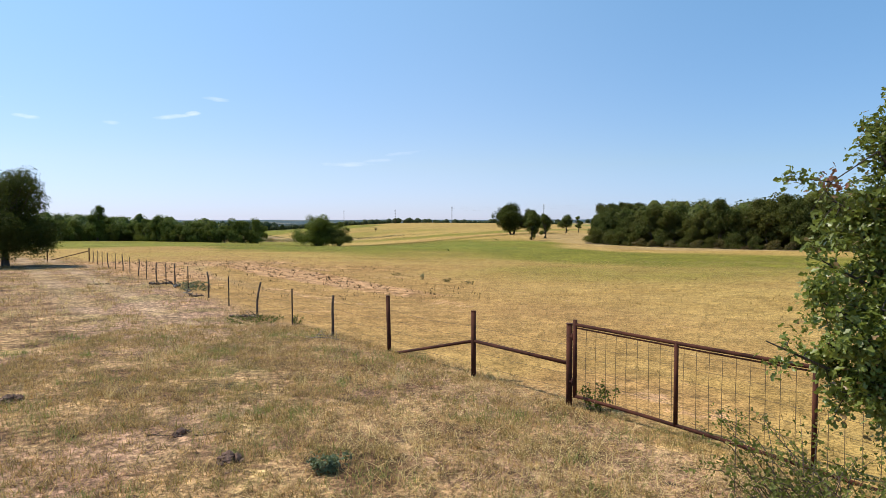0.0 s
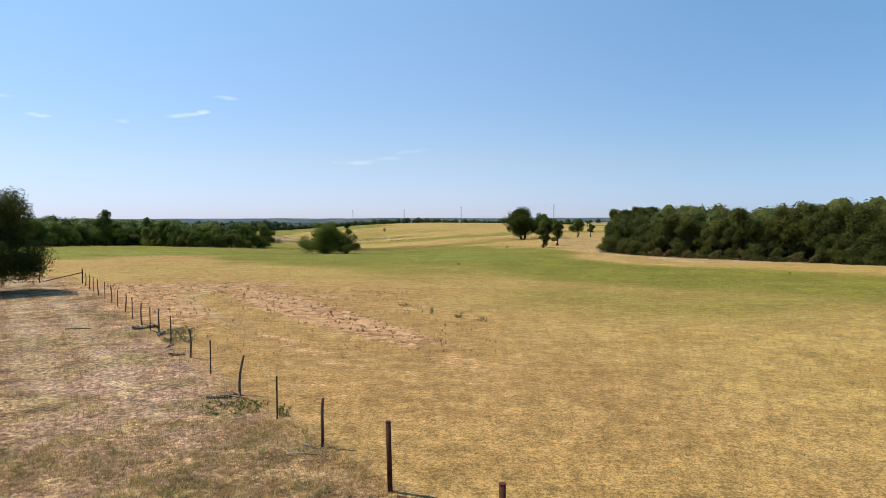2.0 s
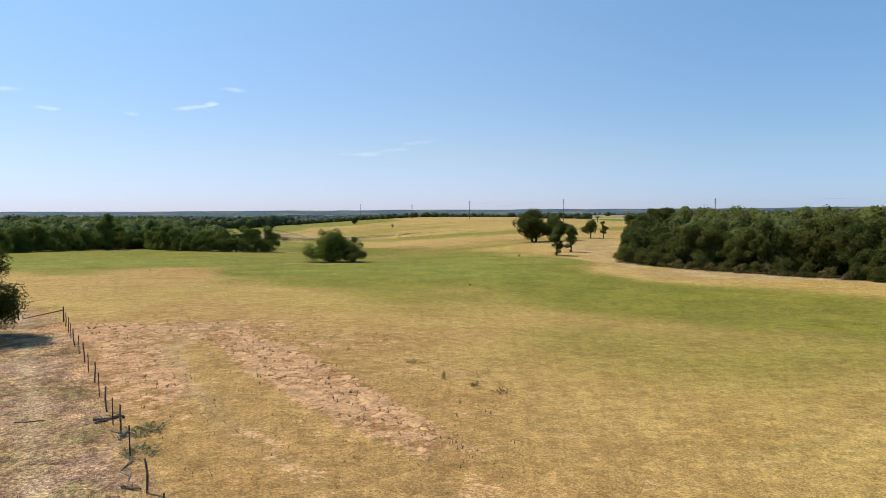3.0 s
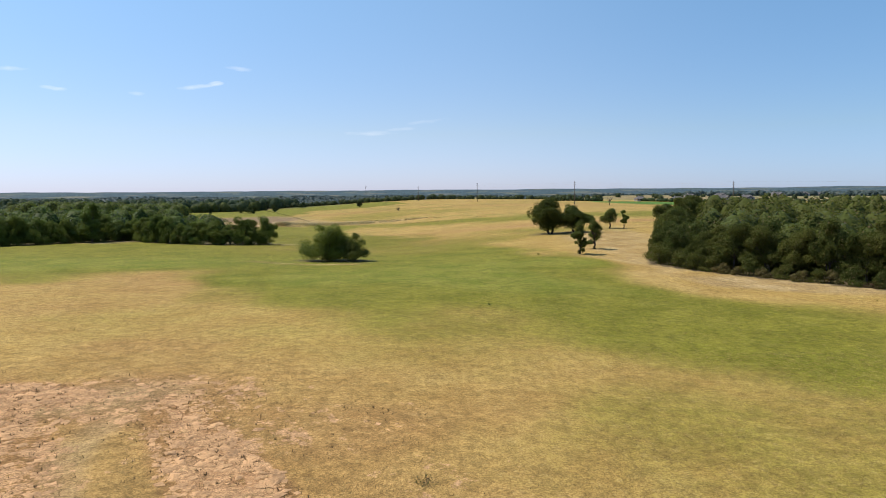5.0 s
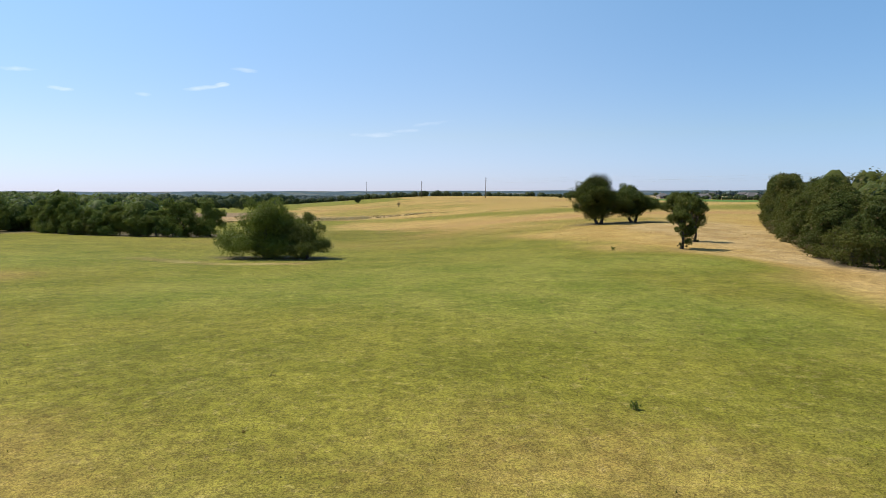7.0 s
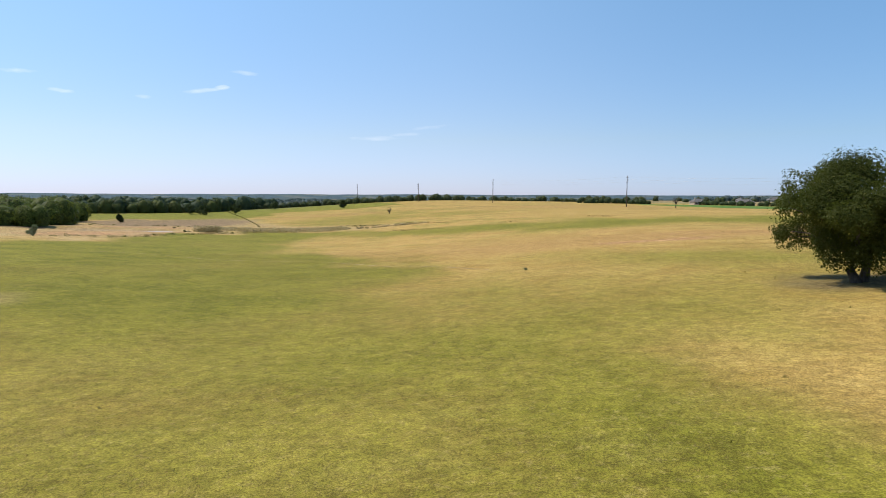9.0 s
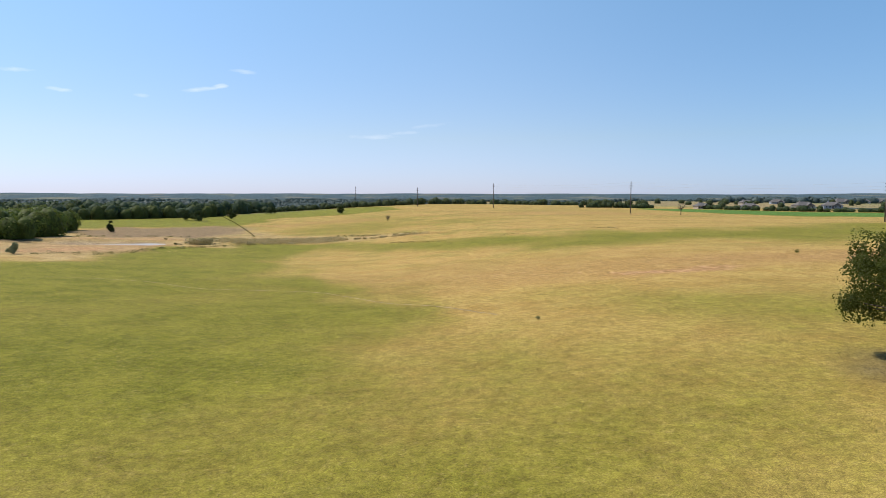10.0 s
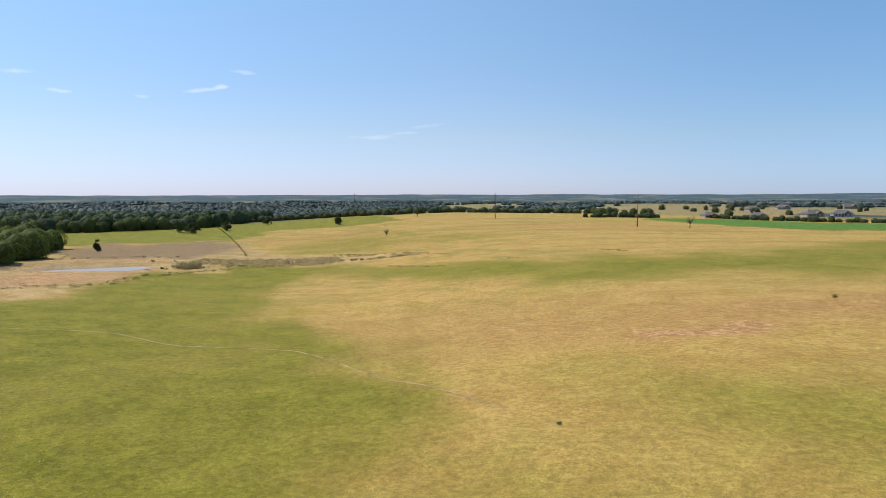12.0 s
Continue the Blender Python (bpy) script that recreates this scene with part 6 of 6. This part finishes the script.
def briar():
    """A low tangle of thin stems and small leaves under the oak."""
    rng = np.random.RandomState(62)
    x0, y0 = 3.05, 3.75
    root = empty("briar_bush", on(x0, y0), "low sprawling green briar on thin stems by the gate", "shrub")
    bm = bmesh.new()
    at = []
    for k in range(84):
        a = rng.uniform(0, math.tau)
        foot = Vector((rng.normal() * 0.35, rng.normal() * 0.30, -0.05))
        reach = rng.uniform(0.4, 1.0)
        tip = foot + Vector((math.cos(a) * reach - 0.15, math.sin(a) * reach, rng.uniform(0.25, 0.85)))
        mid = foot.lerp(tip, 0.55) + Vector((0, 0, 0.18))
        tube(bm, [foot, mid, tip], [0.006, 0.004, 0.0015], 4, False)
        for _ in range(34):
            f = rng.uniform(0.15, 1.0)
            p = foot.lerp(mid, f * 2) if f < 0.5 else mid.lerp(tip, f * 2 - 1)
            at.append(np.array(p) + rng.normal(size=3) * 0.035)
    part("stem", bm, STAKE_WOOD, root)
    at = np.array(at)
    v, f = lobed_leaves(rng, at, rng.normal(size=at.shape), 0.045)
    mesh_part("foliage", mesh_of("foliage", v, f, BRIAR_LEAF), root)


BRIAR_LEAF = leaf_material("briar_leaf", (0.060, 0.095, 0.020), (0.170, 0.210, 0.055), (0.26, 0.19, 0.08), 0.12, 0.35)
briar()


# ---- grass ----
def blades(name, label, x, y, height, width, lean, material, seed, lift=0.0):
    """Grass as single tapering blades that lean their own way."""
    rng = np.random.RandomState(seed)
    n = len(x)
    z = land(x, y) - 0.01 + lift
    h = height * rng.uniform(0.45, 1.5, n)
    a = rng.uniform(0, math.tau, n)
    l = lean * rng.uniform(0.2, 1.6, n)
    b = a + math.pi / 2 + rng.normal(size=n) * 0.5
    w = width * rng.uniform(0.6, 1.4, n)
    root = np.stack([x, y, z], 1)
    side = np.stack([np.cos(b) * w, np.sin(b) * w, np.zeros(n)], 1) * 0.5
    tip = root + np.stack([np.cos(a) * l * h, np.sin(a) * l * h, h * np.maximum(0.12, 1 - 0.35 * l)], 1)
    verts = np.stack([root - side, root + side, tip], 1).reshape(-1, 3)
    tagged(new(name, mesh_of(name, verts, np.arange(n * 3).reshape(-1, 3), material)), label, "grass", "", "stuff")


def clods(x, y):
    """Flat crusts and lumps of dry earth, each of uneven shape."""
    rng = np.random.RandomState(15)
    n = len(x)
    size = 0.05 + 0.24 * rng.uniform(0, 1, n) ** 2.5
    base = np.array([(1, 0, 0), (0, 1, 0), (-1, 0, 0), (0, -1, 0), (0, 0, 0.75), (0, 0, -0.6)], float)
    a = rng.uniform(0, math.tau, n)
    v = base[None] * rng.uniform(0.6, 1.5, (n, 6, 1)) + rng.normal(size=(n, 6, 3)) * 0.12
    v = v * size[:, None, None] * np.array([1.0, 1.0, 0.22])
    c, d = np.cos(a)[:, None], np.sin(a)[:, None]
    v = np.stack([v[..., 0] * c - v[..., 1] * d, v[..., 0] * d + v[..., 1] * c, v[..., 2]], -1)
    v += np.stack([x, y, land(x, y) + size * 0.04], 1)[:, None]
    f = np.array([(0, 1, 4), (1, 2, 4), (2, 3, 4), (3, 0, 4), (1, 0, 5), (2, 1, 5), (3, 2, 5), (0, 3, 5)])
    f = (np.arange(n)[:, None, None] * 6 + f[None]).reshape(-1, 3)
    earth = plain_material("dry_earth", (0.460, 0.262, 0.122), 0.95, 0.0, 0.35, 1.2)
    tagged(new("earth_clods", mesh_of("earth_clods", v.reshape(-1, 3), f, earth)), "pale dry clods on the bare red soil", "soil", "", "stuff")


def scatter(rng, x0, x1, y0, y1, count, clump=0, spread=0.1):
    """Even or tufted places in a rectangle."""
    if not clump:
        return rng.uniform(x0, x1, count), rng.uniform(y0, y1, count)
    m = count // clump
    cx, cy = rng.uniform(x0, x1, m), rng.uniform(y0, y1, m)
    s = spread * rng.uniform(0.4, 1.6, m)
    return np.repeat(cx, clump) + np.repeat(s, clump) * rng.normal(size=m * clump), np.repeat(cy, clump) + np.repeat(s, clump) * rng.normal(size=m * clump)


def clear(x, y):
    """Keeps grass off the bare soil."""
    z = zones(x, y)
    return np.random.RandomState(3).uniform(0, 1, len(x)) > z["soil"] * 1.5 + z["wood"] + z["rust"] * 0.7


def lay_grass():
    rng = np.random.RandomState(77)
    x, y = scatter(rng, -9, 6, 1.5, 16, 300000, 18, 0.06)
    k = (beyond_fence(x, y) < 0.2)
    k &= waves(x, y, 2.3, 31) + waves(x, y, 0.9, 32) * 0.7 > rng.uniform(-1.6, 0.9, len(x))
    blades("dry_grass", "dry brown pasture grass in tufts", x[k], y[k], 0.10, 0.010, 0.9, DRY, 1)
    x, y = scatter(rng, -45, 2, 14, 62, 150000, 10, 0.13)
    s = beyond_fence(x, y)
    rut = np.exp(-((s + 2.6) / 0.6) ** 2) + np.exp(-((s + 4.6) / 0.6) ** 2)
    k = (s < 0.1) & (rut < rng.uniform(0.1, 0.8, len(x))) & (waves(x, y, 3.5, 33) > rng.uniform(-1.4, 0.9, len(x)))
    blades("dry_grass", "tall dry grass over the far pasture", x[k], y[k], 0.17, 0.014, 0.6, DRY, 2)
    x, y = scatter(rng, -11, 5, 1.8, 18, 84000, 60, 0.11)
    k = (beyond_fence(x, y) < 0.3) & (waves(x, y, 2.7, 34) + 0.5 * waves(x, y, 0.8, 38) > rng.uniform(-0.5, 0.9, len(x)))
    blades("olive_grass", "low olive grass mats among dry pasture", x[k], y[k], 0.105, 0.008, 0.9, OLIVE, 3)
    x, y = scatter(rng, -10, 3, 2.2, 15, 36000, 60, 0.14)
    k = (beyond_fence(x, y) < 0.3) & (waves(x, y, 3.1, 37) > 0.10)
    blades("green_grass", "green grass tufts among dry pasture", x[k], y[k], 0.13, 0.006, 0.6, FRESH, 8)
    # long pale straw lying near the gate
    x, y = scatter(rng, -2.5, 4.5, 2.0, 9.8, 15000, 14, 0.30)
    k = (beyond_fence(x, y) < 0.4) & (waves(x, y, 2.0, 35) + 0.25 * x > rng.uniform(-1.2, 1.0, len(x)))
    blades("cut_straw", "pale straw lying flat by the gate", x[k], y[k], 0.17, 0.0055, 1.8, STRAW, 4, 0.02)
    # tall pale tufts that stand over the pasture
    x, y = scatter(rng, -20, -1, 7, 34, 8400, 34, 0.09)
    k = beyond_fence(x, y) < -0.6
    blades("straw_tufts", "tall pale straw tufts standing in the pasture", x[k], y[k], 0.27, 0.007, 0.5, STRAW, 11)
    # green regrowth standing thinly in the golden thatch
    x, y = scatter(rng, -70, 24, 170, 262, 230000, 4, 0.30)
    k = (x + 0.25 * (y - 150) < 14 + 6 * waves(x, y, 22, 41)) & (zones(x, y)["wood"] < 0.3) & (waves(x, y, 16, 42) > rng.uniform(-1.6, 0.4, len(x)))
    blades("green_regrowth", "thin green regrowth standing in the mown field", x[k], y[k], 0.060, 0.026, 0.6, REGROWTH, 9)
    # dead weeds in rows on the red soil beside the fence
    x, y = scatter(rng, -27, 8, 24, 60, 20000, 9, 0.10)
    k = (beyond_fence(x, y) > 0.8) & (zones(x, y)["rust"] > rng.uniform(0.25, 1.2, len(x))) & (waves(x + 0.8 * y, y - 0.8 * x, 5.0, 43) > rng.uniform(-0.6, 1.0, len(x)))
    blades("dead_weeds", "reddish dead weeds and clods on the bare soil", x[k], y[k], 0.10, 0.026, 0.8, DEAD_WEED, 10)
    x, y = scatter(rng, -30, 2, 24, 60, 16000, 8, 0.07)
    k = (beyond_fence(x, y) > 1.2) & (zones(x, y)["soil"] > rng.uniform(0.2, 0.9, len(x)))
    blades("dead_weeds", "dark withered weeds standing on the bare soil", x[k], y[k], 0.15, 0.034, 0.6, DARK_WEED, 16)
    # clods turned up on the bare soil, in rows along the fence
    x, y = scatter(rng, -33, 2, 26, 62, 34000, 6, 0.35)
    across = beyond_fence(x, y)
    z = zones(x, y)["soil"]
    k = (across > 0.8) & (z * 1.25 > rng.uniform(0.55, 1.1, len(x))) & (np.sin(across * 1.9 + waves(x, y, 12, 44) * 2.2) > rng.uniform(-1.3, 0.9, len(x)))
    clods(x[k], y[k])
    # small dark weeds dotted over the field
    x, y = scatter(rng, -60, 60, 66, 270, 4200, 14, 0.07)
    k = zones(x, y)["wood"] < 0.2
    blades("dotted_weeds", "small dark weeds dotted over the mown field", x[k], y[k], 0.13, 0.035, 0.7, OLIVE, 12)
    # mown field
    x, y = scatter(rng, -30, 34, 4, 62, 260000, 9, 0.09)
    k = (beyond_fence(x, y) > 0.0) & clear(x, y)
    k &= y < 62
    blades("hay_stubble", "short golden stubble of the mown field", x[k], y[k], 0.10, 0.013, 0.8, HAY, 5)
    x, y = scatter(rng, -45, 40, 60, 250, 230000, 5, 0.3)
    z = zones(x, y)["green"] + 0.35 * waves(x, y, 7, 36)
    g = z > rng.uniform(0.1, 0.9, len(x))
    c = clear(x, y)
    blades("hay_stubble", "short golden stubble of the mown field", x[~g & c], y[~g & c], 0.060, 0.034, 1.1, HAY_AFIELD, 6)
    blades("green_grass", "short green regrowth in the mown field", x[g & c], y[g & c], 0.060, 0.034, 1.1, GREEN, 7)


lay_grass()
